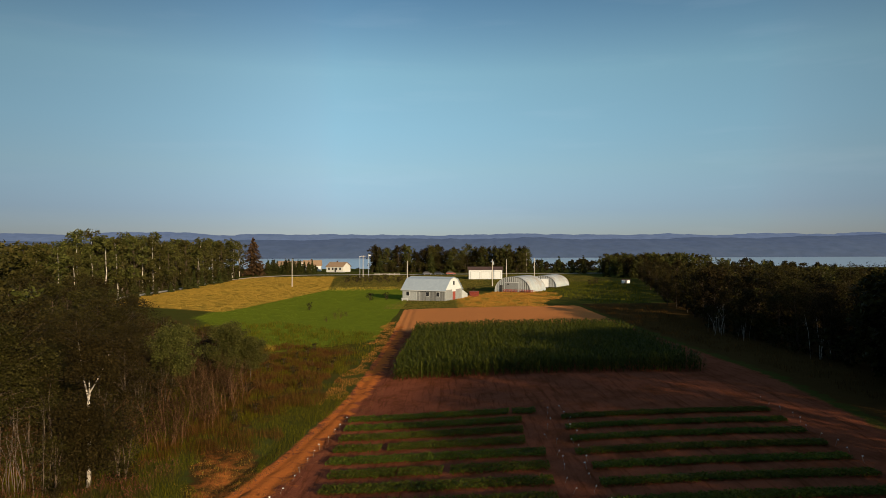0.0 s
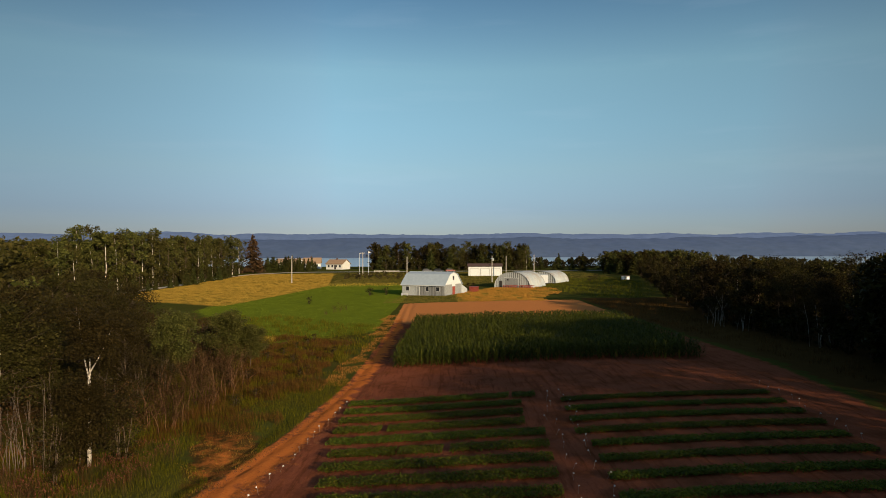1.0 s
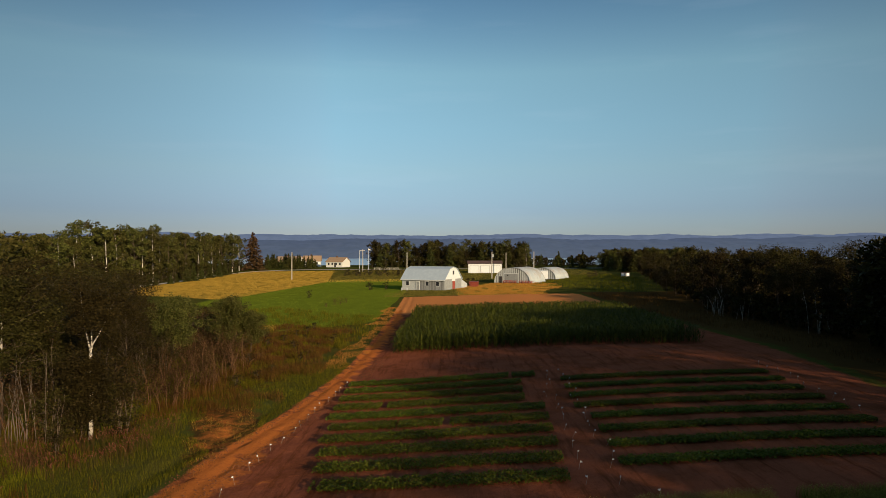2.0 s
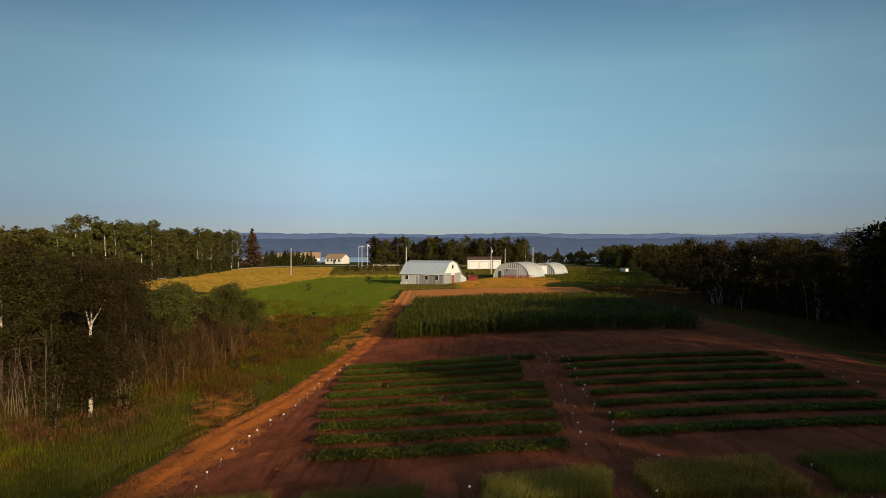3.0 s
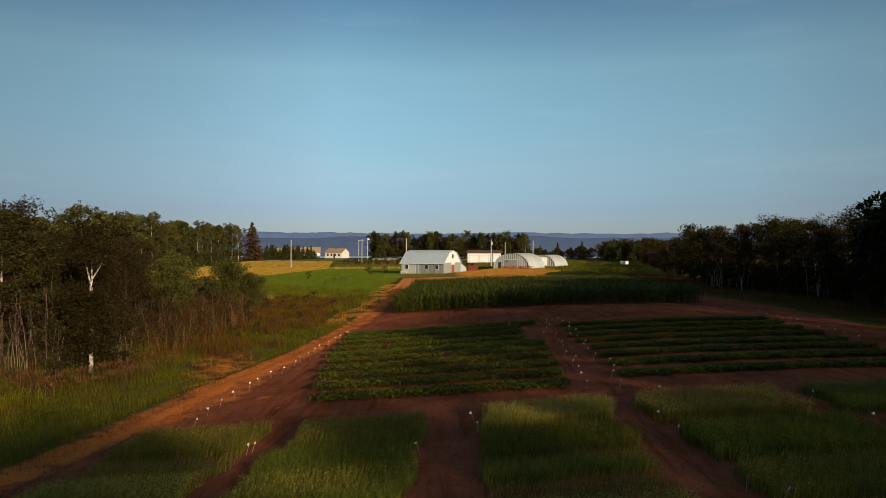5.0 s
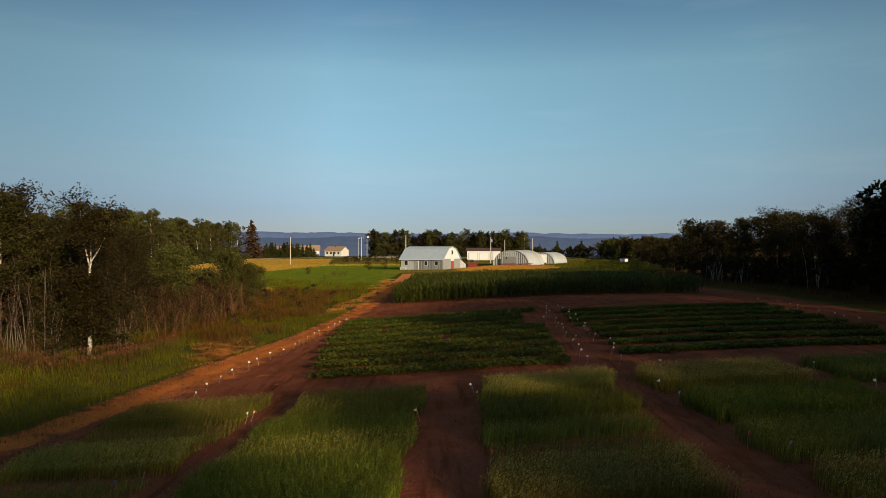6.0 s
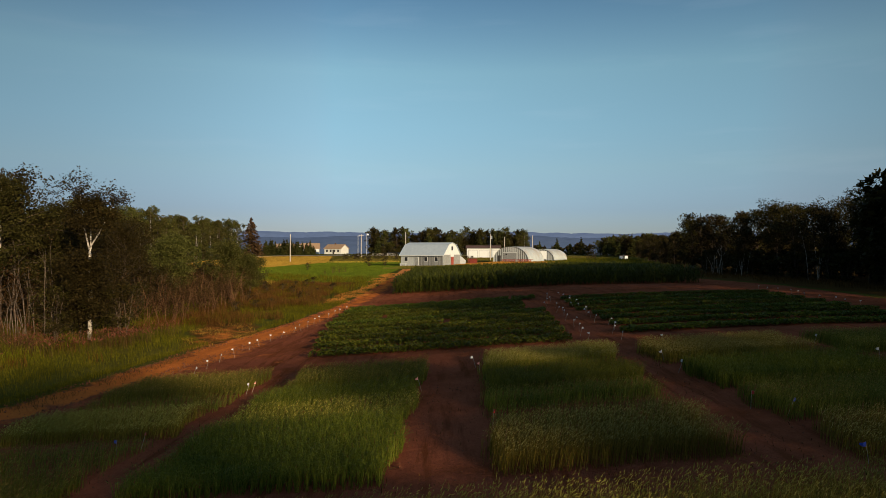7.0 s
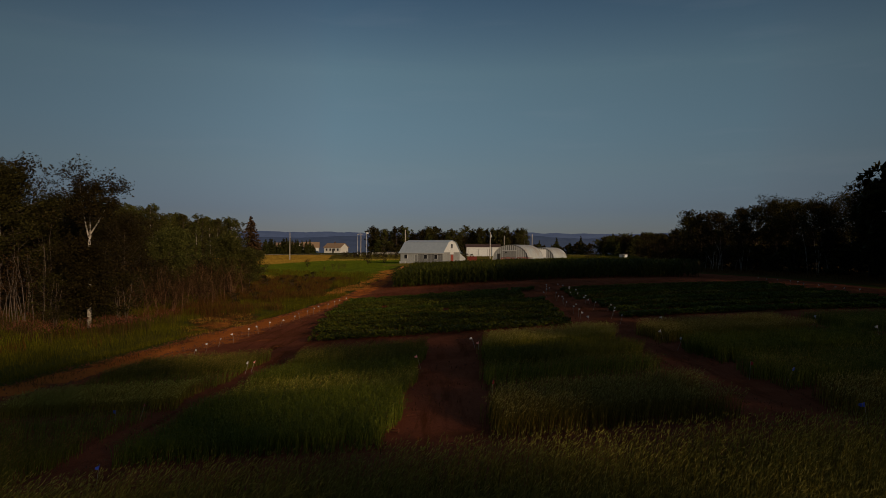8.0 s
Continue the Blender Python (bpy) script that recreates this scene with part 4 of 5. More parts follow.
def build_barn():
    L, W, E = 12.0, 8.8, 2.8
    b = thing("barn", pose(-10.4, 165.5, float(gz(-10.4, 165.5)), 0, 0, -29), "grey metal-sided barn with a pale gambrel roof", "barn")
    part("foundation", Geo().box(-0.06, L + 0.06, -0.06, W + 0.06, -0.5, 0.12), M_GRAVEL, b, "concrete foundation")
    part("front_wall", ribbed(0, 4.2, 0, 0.15, 0.12, E, 0.75, 0.015), M_SIDING_LIGHT, b, "light sheet siding")
    part("front_wall", ribbed(4.2, L, 0, 0.15, 0.12, E, 0.42, 0.02), M_SIDING, b, "grey board siding")
    for u in (4.6, 5.35, 5.7, 6.2, 6.6, 7.95, 8.4, 8.75, 9.2, 9.5, 10.75, 11.2, 11.6):
        part("batten", Geo().box(u - 0.07, u + 0.07, -0.035, 0.0, 0.13, E - 0.3), M_BATTEN, b, "dark weathered batten")
    part("back_wall", ribbed(0, L, W - 0.15, W, 0.12, E, 0.6, 0.0), M_SIDING, b)
    part("side_wall", Geo().box(0, 0.15, 0.15, W - 0.15, 0.12, E), M_SIDING, b)
    part("side_wall", ribbed(L - 0.15, L, 0.15, W - 0.15, 0.12, E, 0.6, 0.03, "y"), M_SIDING, b, "pale grey lower siding")
    prof = [(0, E), (2.45, 5.25), (W / 2, 5.7), (W - 2.45, 5.25), (W, E)]
    for x0, x1 in ((0.0, 0.15), (L - 0.13, L + 0.02)):
        k = len(prof)
        v = [(x, a, c) for x in (x0, x1) for a, c in prof]
        part("gable", Geo().add(v, [tuple(range(k)), tuple(range(2 * k - 1, k - 1, -1))] + [(i, k + i, k + (i + 1) % k, (i + 1) % k) for i in range(k)]), M_WHITE, b, "white painted gable")
    # roof sheets follow the gable's outline, with standing seams
    eave = [(-0.32, E - 0.22)] + prof[1:-1] + [(W + 0.32, E - 0.22)]
    g = Geo()
    for i in range(len(eave) - 1):
        (a, c), (d, e) = eave[i], eave[i + 1]
        n = Vector((0, -(e - c), d - a)).normalized()
        t = 0.07
        q = [(x, p, z) for x in (-0.35, L + 0.3) for p, z in ((a, c), (d, e))]
        up = [(x, y + n.y * t, z + n.z * t) for x, y, z in q]
        g.add(q + up, [(0, 1, 3, 2), (4, 6, 7, 5), (0, 2, 6, 4), (1, 5, 7, 3), (0, 4, 5, 1), (2, 3, 7, 6)])
    part("roof", g, M_ROOF, b, "pale blue-grey sheet metal roof")
    part("ridge_cap", Geo().box(-0.35, L + 0.3, W / 2 - 0.2, W / 2 + 0.2, 5.73, 5.82), M_ROOF, b)
    for x in (1.55, 7.2, 10.1):
        wall_window(b, x, 1.7, 0.85, 1.0)
    d = part("door", Geo().box(4.15, 5.0, -0.08, 0.02, 0.14, 2.15), M_SIDING, b, "grey plank door")
    fr = Geo().box(4.05, 4.15, -0.11, 0.02, 0.14, 2.25).box(5.0, 5.1, -0.11, 0.02, 0.14, 2.25).box(4.15, 5.0, -0.11, 0.02, 2.15, 2.25)
    part("door_frame", fr, M_WHITE, b, "white door frame")
    part("handle", Geo().tube([(4.85, -0.14, 1.05), (4.85, -0.14, 1.2)], [0.02, 0.02], 6), M_DARK, d)
    # gable end: loft window over a red door
    g = Geo().box(L + 0.0, L + 0.10, 3.9, 4.9, 3.75, 4.95)
    lw = part("loft_window", g, M_WHITE, b, "white loft window frame")
    part("pane", Geo().box(L + 0.08, L + 0.125, 4.02, 4.37, 3.87, 4.83), M_GLASS, lw)
    part("pane", Geo().box(L + 0.08, L + 0.125, 4.43, 4.78, 3.87, 4.83), M_GLASS, lw)
    part("loft_panel", Geo().box(L + 0.0, L + 0.08, 3.7, 5.4, 2.3, 3.3), M_WHITE, b, "white panel over the door")
    part("side_door", Geo().box(L - 0.02, L + 0.09, 4.0, 5.2, 0.14, 2.25), M_RED, b, "faded red door")
    part("lean_to", Geo().add([(L - 5.0, W, -0.3), (L, W, -0.3), (L, W + 3.2, -0.3), (L - 5.0, W + 3.2, -0.3), (L - 5.0, W, 2.6), (L, W, 2.6), (L, W + 3.2, 1.3), (L - 5.0, W + 3.2, 1.3)],
                              [(3, 2, 1, 0), (4, 5, 6, 7), (0, 1, 5, 4), (1, 2, 6, 5), (2, 3, 7, 6), (3, 0, 4, 7)]), M_SIDING_LIGHT, b, "low sheet-metal lean-to")
    part("fascia", Geo().box(-0.36, L + 0.31, -0.40, -0.30, E - 0.32, E - 0.16), M_WHITE, b)


build_barn()


def quonset(x, y, length, w, h, slats, label):
    """An arched hut: ribbed shell, end walls of upright slats over a dark lining, and a double door."""
    e = thing("arched_hut", pose(x, y, float(gz(x, y)) - 0.05, 0, 0, -32), label, "shed", "arched huts")
    k = 33

    def arch(f, inset=0.0):
        t = math.pi * f
        return w / 2 - (w / 2 - inset) * math.cos(t), (h - inset) * math.sin(t) ** 0.86

    rows = np.arange(0, length + 0.01, 0.16)
    v, fc = [], []
    for j, u in enumerate(rows):
        for i in range(k):
            px, pz = arch(i / (k - 1), 0.05 if j % 2 else 0.0)
            v.append((px, u, pz))
    n = len(rows)
    fc = [(j * k + i, (j + 1) * k + i, (j + 1) * k + i + 1, j * k + i + 1) for j in range(n - 1) for i in range(k - 1)]
    part("shell", Geo().add(v, fc), M_SKIN, e, "weathered white corrugated shell", True)
    for y0 in (0.25, length - 0.35):
        part("lining", Geo().prism([arch(i / 24, 0.14) for i in range(25)], y0, y0 + 0.06), M_DARK, e, "dark boards behind the slats")
    for i in range(slats):
        u0 = w * (i + 0.22) / slats
        u1 = u0 + w / slats * 0.68
        if w * 0.30 < u0 < w * 0.66:
            zb = h * 0.62
        else:
            zb = 0.0
        f0, f1 = (math.acos(1 - 2 * min(max(u / w, 0.004), 0.996)) / math.pi for u in (u0, u1))
        z0, z1 = arch(f0, 0.1)[1], arch(f1, 0.1)[1]
        if max(z0, z1) > zb + 0.2:
            part("slat", Geo().prism([(u0, zb), (u1, zb), (u1, max(z1, zb + 0.05)), (u0, max(z0, zb + 0.05))], 0.17, 0.25), M_SIDING_LIGHT, e)
    d = part("door", ribbed(w * 0.30, w * 0.66, 0.15, 0.22, 0.05, h * 0.61, 0.5, 0.02), M_SIDING, e, "wide grey double door")
    part("notice_board", Geo().box(w * 0.36, w * 0.40, 0.08, 0.13, h * 0.46, h * 0.55), M_DARK, d, "small dark notice")
    part("door_rail", Geo().box(w * 0.28, w * 0.68, 0.08, 0.14, h * 0.61, h * 0.64), M_WHITE, d)
    part("side_door", Geo().box(w * 0.14, w * 0.22, 0.12, 0.17, 0.05, 2.0), M_DARK, e, "dark narrow door")
    part("sill", Geo().box(-0.1, w + 0.1, 0.0, length, -0.3, 0.08), M_GRAVEL, e, "concrete footing")
    return e


quonset(14.4, 190, 11.0, 11.1, 4.55, 17, "weathered white arched metal hut with a slatted end")
quonset(26.9, 213.2, 11.5, 9.6, 3.75, 16, "smaller white arched hut behind a white trailer")

# white trailer between the huts
tr = thing("box_trailer", pose(31.3, 199.5, float(gz(31.3, 199.5)), 0, 0, 83), "plain white box trailer parked between arched huts", "trailer")
part("body", Geo().box(0, 3.4, 0, 2.2, 0.55, 3.0), M_WHITE, tr)
part("chassis", Geo().box(0.1, 3.3, 0.2, 2.0, 0.4, 0.56), M_DARK, tr)
for u in (0.15, 1.75):
    w = part("wheel", Geo().tube([(1.7, u, 0.35), (1.7, u + 0.25, 0.35)], [0.36, 0.36], 14), M_RUBBER, tr)
    part("rim", Geo().tube([(1.7, u - 0.01, 0.35), (1.7, u + 0.26, 0.35)], [0.18, 0.18], 10), M_WHITE, w)
part("drawbar", Geo().box(3.3, 4.3, 1.0, 1.2, 0.42, 0.54), M_DARK, tr)


def garage():
    e = thing("garage", pose(9.8, 262, float(gz(9.8, 262)), 0, 0, -2), "long white garage with three doors and a brown roof", "garage")
    part("wall", Geo().box(0, 13.2, 0, 7, -0.4, 3.8), M_WHITE, e)
    for u in (0.7, 4.9, 9.1):
        d = part("garage_door", ribbed(u, u + 3.4, -0.07, 0.02, 0.05, 2.9, 0.85, 0.02), M_WHITE, e, "white panelled door")
        part("door_frame", Geo().box(u - 0.12, u, -0.1, 0.02, 0.05, 3.02).box(u + 3.4, u + 3.52, -0.1, 0.02, 0.05, 3.02).box(u, u + 3.4, -0.1, 0.02, 2.9, 3.02), M_SIDING, d)
    part("roof", Geo().add([(-0.4, -0.5, 3.75), (13.6, -0.5, 3.75), (13.6, 3.5, 4.9), (-0.4, 3.5, 4.9), (13.6, 7.5, 3.75), (-0.4, 7.5, 3.75)],
                           [(0, 1, 2, 3), (3, 2, 4, 5), (0, 3, 5), (1, 4, 2), (0, 5, 4, 1)]), M_BROWN, e, "dark brown shingle roof")


garage()


def house(x, y, turn, L, W, E, R, wall, roof, label, windows):
    e = thing("house", pose(x, y, float(gz(x, y)), 0, 0, turn), label, "house", "houses")
    part("wall", Geo().box(0, L, 0, W, -0.5, E), wall, e)
    for x0, x1 in ((0, 0.12), (L - 0.1, L + 0.02)):
        v = [(xx, a, z) for xx in (x0, x1) for a, z in ((0, E), (W / 2, E + R), (W, E))]
        part("gable", Geo().add(v, [(0, 1, 2), (5, 4, 3), (0, 3, 4, 1), (1, 4, 5, 2), (2, 5, 3, 0)]), wall, e)
    for sgn, y0 in ((1, -0.45), (-1, W + 0.45)):
        z0 = E - 0.45 * R / (W / 2)
        v = [(xx, yy, zz + t) for t in (0.03, 0.17) for xx, yy, zz in ((-0.4, y0, z0), (L + 0.4, y0, z0), (L + 0.4, W / 2, E + R), (-0.4, W / 2, E + R))]
        part("roof", Geo().add(v, [(3, 2, 1, 0), (4, 5, 6, 7), (0, 1, 5, 4), (1, 2, 6, 5), (2, 3, 7, 6), (3, 0, 4, 7)]), roof, e, "brown shingle roof")
    part("chimney", Geo().box(L * 0.4, L * 0.4 + 0.6, W / 2 - 0.3, W / 2 + 0.3, E + R * 0.6, E + R + 0.8), M_BROWN, e)
    for i in range(windows):
        wall_window(e, L * (i + 0.7) / (windows + 0.4), E * 0.58, 1.0, 1.15)
    part("door", Geo().box(L * 0.5, L * 0.5 + 0.95, -0.07, 0.02, 0.0, 2.05), M_DARK, e)


house(-58.6, 330, -20, 9.2, 8, 2.7, 2.0, M_CREAM, M_TAN, "cream single-storey house with a tan roof", 4)
house(-88, 345, -12, 13, 8, 2.9, 2.3, M_CREAM, M_TAN, "low cream house behind young spruces", 4)
house(-73.5, 346, 8, 9, 8, 3.0, 2.6, M_WHITE, M_TAN, "white house with a tan roof behind spruces", 3)

# small white hut at the edge of the wood
hut = thing("small_hut", pose(60.3, 225, float(gz(60.3, 225)), 0, 0, -12), "small white plank hut by the wood", "hut")
part("wall", Geo().box(0, 2.6, 0, 2.0, -0.1, 1.15), M_HUT_LIT, hut)
part("roof", Geo().box(-0.25, 2.85, -0.35, 2.25, 1.16, 1.30), M_BROWN, hut, "flat dark roof")
part("door", Geo().box(1.0, 1.7, -0.05, 0.01, 0.0, 1.0), M_SIDING, hut)


def utility_pole(x, y, h, arm, label, transformer=False):
    e = thing("utility_pole", pose(x, y, float(gz(x, y)), 0, 0, trng.uniform(-20, 20)), label, "pole", "poles")
    part("pole", Geo().tube([(0, 0, -0.3), (0, 0, h * 0.5), (0.03, 0, h)], [0.17, 0.14, 0.11], 8), M_POLE, e)
    if arm:
        c = part("crossarm", Geo().box(-1.0, 1.0, -0.14, -0.05, h - 0.55, h - 0.42), M_POLE, e)
        for u in (-0.85, 0.0, 0.85):
            part("insulator", Geo().tube([(u, -0.1, h - 0.42), (u, -0.1, h - 0.2)], [0.05, 0.035], 6), M_WHITE, c)
    if transformer:
        part("transformer", Geo().tube([(0.35, 0, h - 1.7), (0.35, 0, h - 0.8)], [0.24, 0.24], 10), M_SIDING_LIGHT, e, "grey transformer can")
    return e


utility_pole(-53.4, 233, 9.6, False, "pale wooden pole standing in the field")
utility_pole(-10.9, 196, 9.2, False, "wooden pole rising behind the barn")
utility_pole(15.9, 219, 8.8, False, "pale wooden pole with a transformer by the garage", True)
utility_pole(24.0, 255, 8.0, False, "thin wooden pole beside the garage")
utility_pole(33.5, 246, 8.5, False, "thin wooden pole behind the arched huts")
utility_pole(-34.2, 280, 9.6, True, "wooden pole by the gravel road", False)
fp = thing("flagpole", pose(-31.6, 278, float(gz(-31.6, 278)), 0, 0, 0), "tall white flagpole with a small white flag", "flagpole")
part("pole", Geo().tube([(0, 0, -0.2), (0, 0, 10)], [0.09, 0.06], 8), M_WHITE, fp)
part("flag", Geo().add([(0.07, 0, 9.9), (0.45, 0.1, 9.75), (0.85, 0.0, 9.7), (0.85, 0.0, 9.15), (0.45, 0.1, 9.2), (0.07, 0, 9.3), (0.07, 0.02, 9.9), (0.45, 0.12, 9.75), (0.85, 0.02, 9.7), (0.85, 0.02, 9.15), (0.45, 0.12, 9.2), (0.07, 0.02, 9.3)],
                      [(0, 1, 4, 5), (1, 2, 3, 4), (11, 10, 7, 6), (10, 9, 8, 7)]), M_PLASTIC, fp)
yl = thing("yard_light", pose(-35.8, 282, float(gz(-35.8, 282)), 0, 0, 0), "white yard light on a slim pole", "lamp post")
part("pole", Geo().tube([(0, 0, -0.2), (0, 0, 8.8)], [0.1, 0.06], 8), M_WHITE, yl)
part("lamp_head", Geo().box(-0.15, 0.6, -0.15, 0.15, 8.75, 9.0), M_WHITE, yl)


def car(x, y, turn, paint, label):
    e = thing("car", pose(x, y, float(gz(x, y)), 0, 0, turn), label, "car", "parked vehicles")
    b = part("body", Geo().prism([(0, 0.35), (4.3, 0.35), (4.35, 0.75), (3.4, 0.95), (0.1, 0.95)], 0, 1.75), paint, e)
    part("cabin", Geo().prism([(0.25, 0.95), (3.3, 0.95), (2.55, 1.5), (0.7, 1.5)], 0.12, 1.63), M_GLASS, b)
    for u in (0.8, 3.4):
        for q in (-0.03, 1.55):
            w = part("wheel", Geo().tube([(u, q, 0.33), (u, q + 0.23, 0.33)], [0.33, 0.33], 12), M_RUBBER, e)
            part("rim", Geo().tube([(u, q - 0.01, 0.33), (u, q + 0.24, 0.33)], [0.17, 0.17], 8), M_SIDING, w)


car(-9.5, 298, 10, M_CAR, "dark parked car by the gravel road")
car(-4.5, 297, -5, M_CAR, "dark parked car by the gravel road")
car(1.0, 298, 8, M_RED, "red parked car by the gravel road")


def harrow(x, y, turn):
    """A row of red discs on a low frame."""
    e = thing("disc_harrow", pose(x, y, float(gz(x, y)), 0, 0, turn), "low red disc harrow parked before the hut", "farm implement", "red implements")
    part("frame", Geo().box(0, 4.2, 0.2, 0.32, 0.72, 0.84).box(0, 4.2, 1.3, 1.42, 0.72, 0.84).box(0.3, 0.42, 0.2, 1.42, 0.72, 0.84).box(3.8, 3.92, 0.2, 1.42, 0.72, 0.84).box(2.0, 2.12, -0.9, 1.42, 0.76, 0.88), M_RED, e)
    for i in range(9):
        u = 0.2 + i * 0.47
        part("disc", Geo().tube([(u, 0.26, 0.36), (u + 0.05, 0.26, 0.36)], [0.36, 0.30], 12), M_RED, e)
    part("axle", Geo().tube([(0.1, 0.26, 0.36), (4.1, 0.26, 0.36)], [0.05, 0.05], 6), M_DARK, e)


harrow(16.4, 186.3, -30)
harrow(20.6, 183.9, -34)
# red crate and white bench by the barn
cr = thing("red_crate", pose(6.5, 172.5, float(gz(6.5, 172.5)), 0, 0, -25), "faded red slatted crate beside the barn", "crate")
for i in range(4):
    part("slat", Geo().box(0, 2.0, 0, 0.05, 0.05 + i * 0.32, 0.28 + i * 0.32), M_RED, cr)
    part("slat", Geo().box(0, 0.05, 0.05, 1.6, 0.05 + i * 0.32, 0.28 + i * 0.32), M_RED, cr)
part("lid", Geo().box(-0.05, 2.05, -0.05, 1.65, 1.3, 1.38), M_RED, cr)
part("back", Geo().box(0.05, 2.0, 1.55, 1.6, 0.05, 1.3), M_RED, cr)
bn_ = thing("bench", pose(-10.6, 163.6, float(gz(-10.6, 163.6)), 0, 0, -20), "white wooden bench before the barn", "bench")
part("seat", Geo().box(0, 1.7, 0, 0.45, 0.55, 0.63), M_WHITE, bn_)
for u in (0.1, 1.5):
    for q in (0.02, 0.36):
        part("leg", Geo().box(u, u + 0.09, q, q + 0.08, -0.02, 0.55), M_WHITE, bn_)

# white rail fence before the road
fe = thing("rail_fence", pose(-31, 297, float(gz(-31, 297)), 0, 0, 0), "low weathered rail fence before the gravel road", "fence")
for i in range(6):
    part("post", Geo().box(i * 2.2 - 0.07, i * 2.2 + 0.07, -0.07, 0.07, -0.4, 1.05), M_POLE, fe)
for z in (0.45, 0.88):
    part("rail", Geo().box(-0.1, 11.1, -0.10, -0.05, z, z + 0.10), M_POLE, fe)

# gravel road past the yard
g = Geo()
ry_ = [170, 215, 250, 275, 290, 299, 303, 303, 304, 306]
rx_ = [-91, -91, -91, -88, -82, -72, -60, -20, 30, 90]
along = np.linspace(0, 9, 110)
rx, ry = np.interp(along, range(10), rx_), np.interp(along, range(10), ry_)
dx, dy = np.gradient(rx), np.gradient(ry)
dl = np.hypot(dx, dy)
rv = []
for x, y, ux, uy in zip(rx, ry, dx / dl, dy / dl):
    for o in (-1.8, -0.6, 0.6, 1.8):
        rv.append((x - uy * o, y + ux * o, float(gz(x - uy * o, y + ux * o)) + 0.05))
rf = [(i * 4 + j, (i + 1) * 4 + j, (i + 1) * 4 + j + 1, i * 4 + j + 1) for i in range(len(rx) - 1) for j in range(3)]
tagged(part("road", g.add(rv, rf), M_GRAVEL), "pale gravel road behind the farmyard", "road", kind="structure")


# ---- crops ----
def blades(x, y, h, w, rng, lean=0.25, way=None, spread=math.pi):
    """Bent grass blades standing on the ground at x, y; they lean towards way."""
    k = len(x)
    z = gz(x, y) - 0.02
    ang = rng.uniform(0, 2 * math.pi, k)
    h = np.asarray(h) * rng.uniform(0.8, 1.1, k)
    dx, dy = np.cos(ang) * w / 2, np.sin(ang) * w / 2
    la = rng.uniform(-spread, spread, k) + (way or 0)
    l = lean * h * rng.uniform(0.2, 1.2, k)
    ax, ay = np.cos(la) * l, np.sin(la) * l
    b0 = np.stack([x - dx, y - dy, z], 1)
    b1 = np.stack([x + dx, y + dy, z], 1)
    m0 = np.stack([x - dx * 0.8 + ax * 0.35, y - dy * 0.8 + ay * 0.35, z + h * 0.6], 1)
    m1 = np.stack([x + dx * 0.8 + ax * 0.35, y + dy * 0.8 + ay * 0.35, z + h * 0.6], 1)
    t = np.stack([x + ax, y + ay, z + h], 1)
    t2 = t + np.stack([dx * 0.3, dy * 0.3, 0 * dx], 1)
    return np.stack([b0, b1, m1, m0], 1), np.stack([m0, m1, t2, t], 1), t, la


def joined_blades(g, lo, hi):
    """Two-step blades, each one an island of five corners."""
    k = len(lo)
    v = np.stack([lo[:, 0], lo[:, 1], lo[:, 2], lo[:, 3], hi[:, 3]], 1).reshape(-1, 3)
    base = np.arange(k)[:, None] * 5 + g.n
    g.v.append(v)
    g.f.extend((base + np.array([0, 1, 2, 3])).tolist())
    g.f.extend((base + np.array([3, 2, 4])).tolist())
    g.n += len(v)


def ears(tips, la, length, wide, rng):
    """Drooping ears at the stems' tips: two crossed slim diamonds each."""
    k = len(tips)
    L = length * rng.uniform(0.7, 1.2, (k, 1))
    d = np.stack([np.cos(la) * 0.75, np.sin(la) * 0.75, rng.uniform(0.25, 1.5, k)], 1)
    d /= np.linalg.norm(d, axis=1, keepdims=True)
    side = np.stack([-np.sin(la), np.cos(la), 0 * la], 1)
    up = np.cross(d, side)
    out = []
    for s in (side, up):
        out.append(np.stack([tips - d * L * 0.1, tips + d * L * 0.45 - s * wide, tips + d * L, tips + d * L * 0.45 + s * wide], 1))
    return np.concatenate(out, 0)


def shear(x, y):
    """The trial field's columns lean a little to the right as they go away."""
    return x + 0.045 * (y - 18)


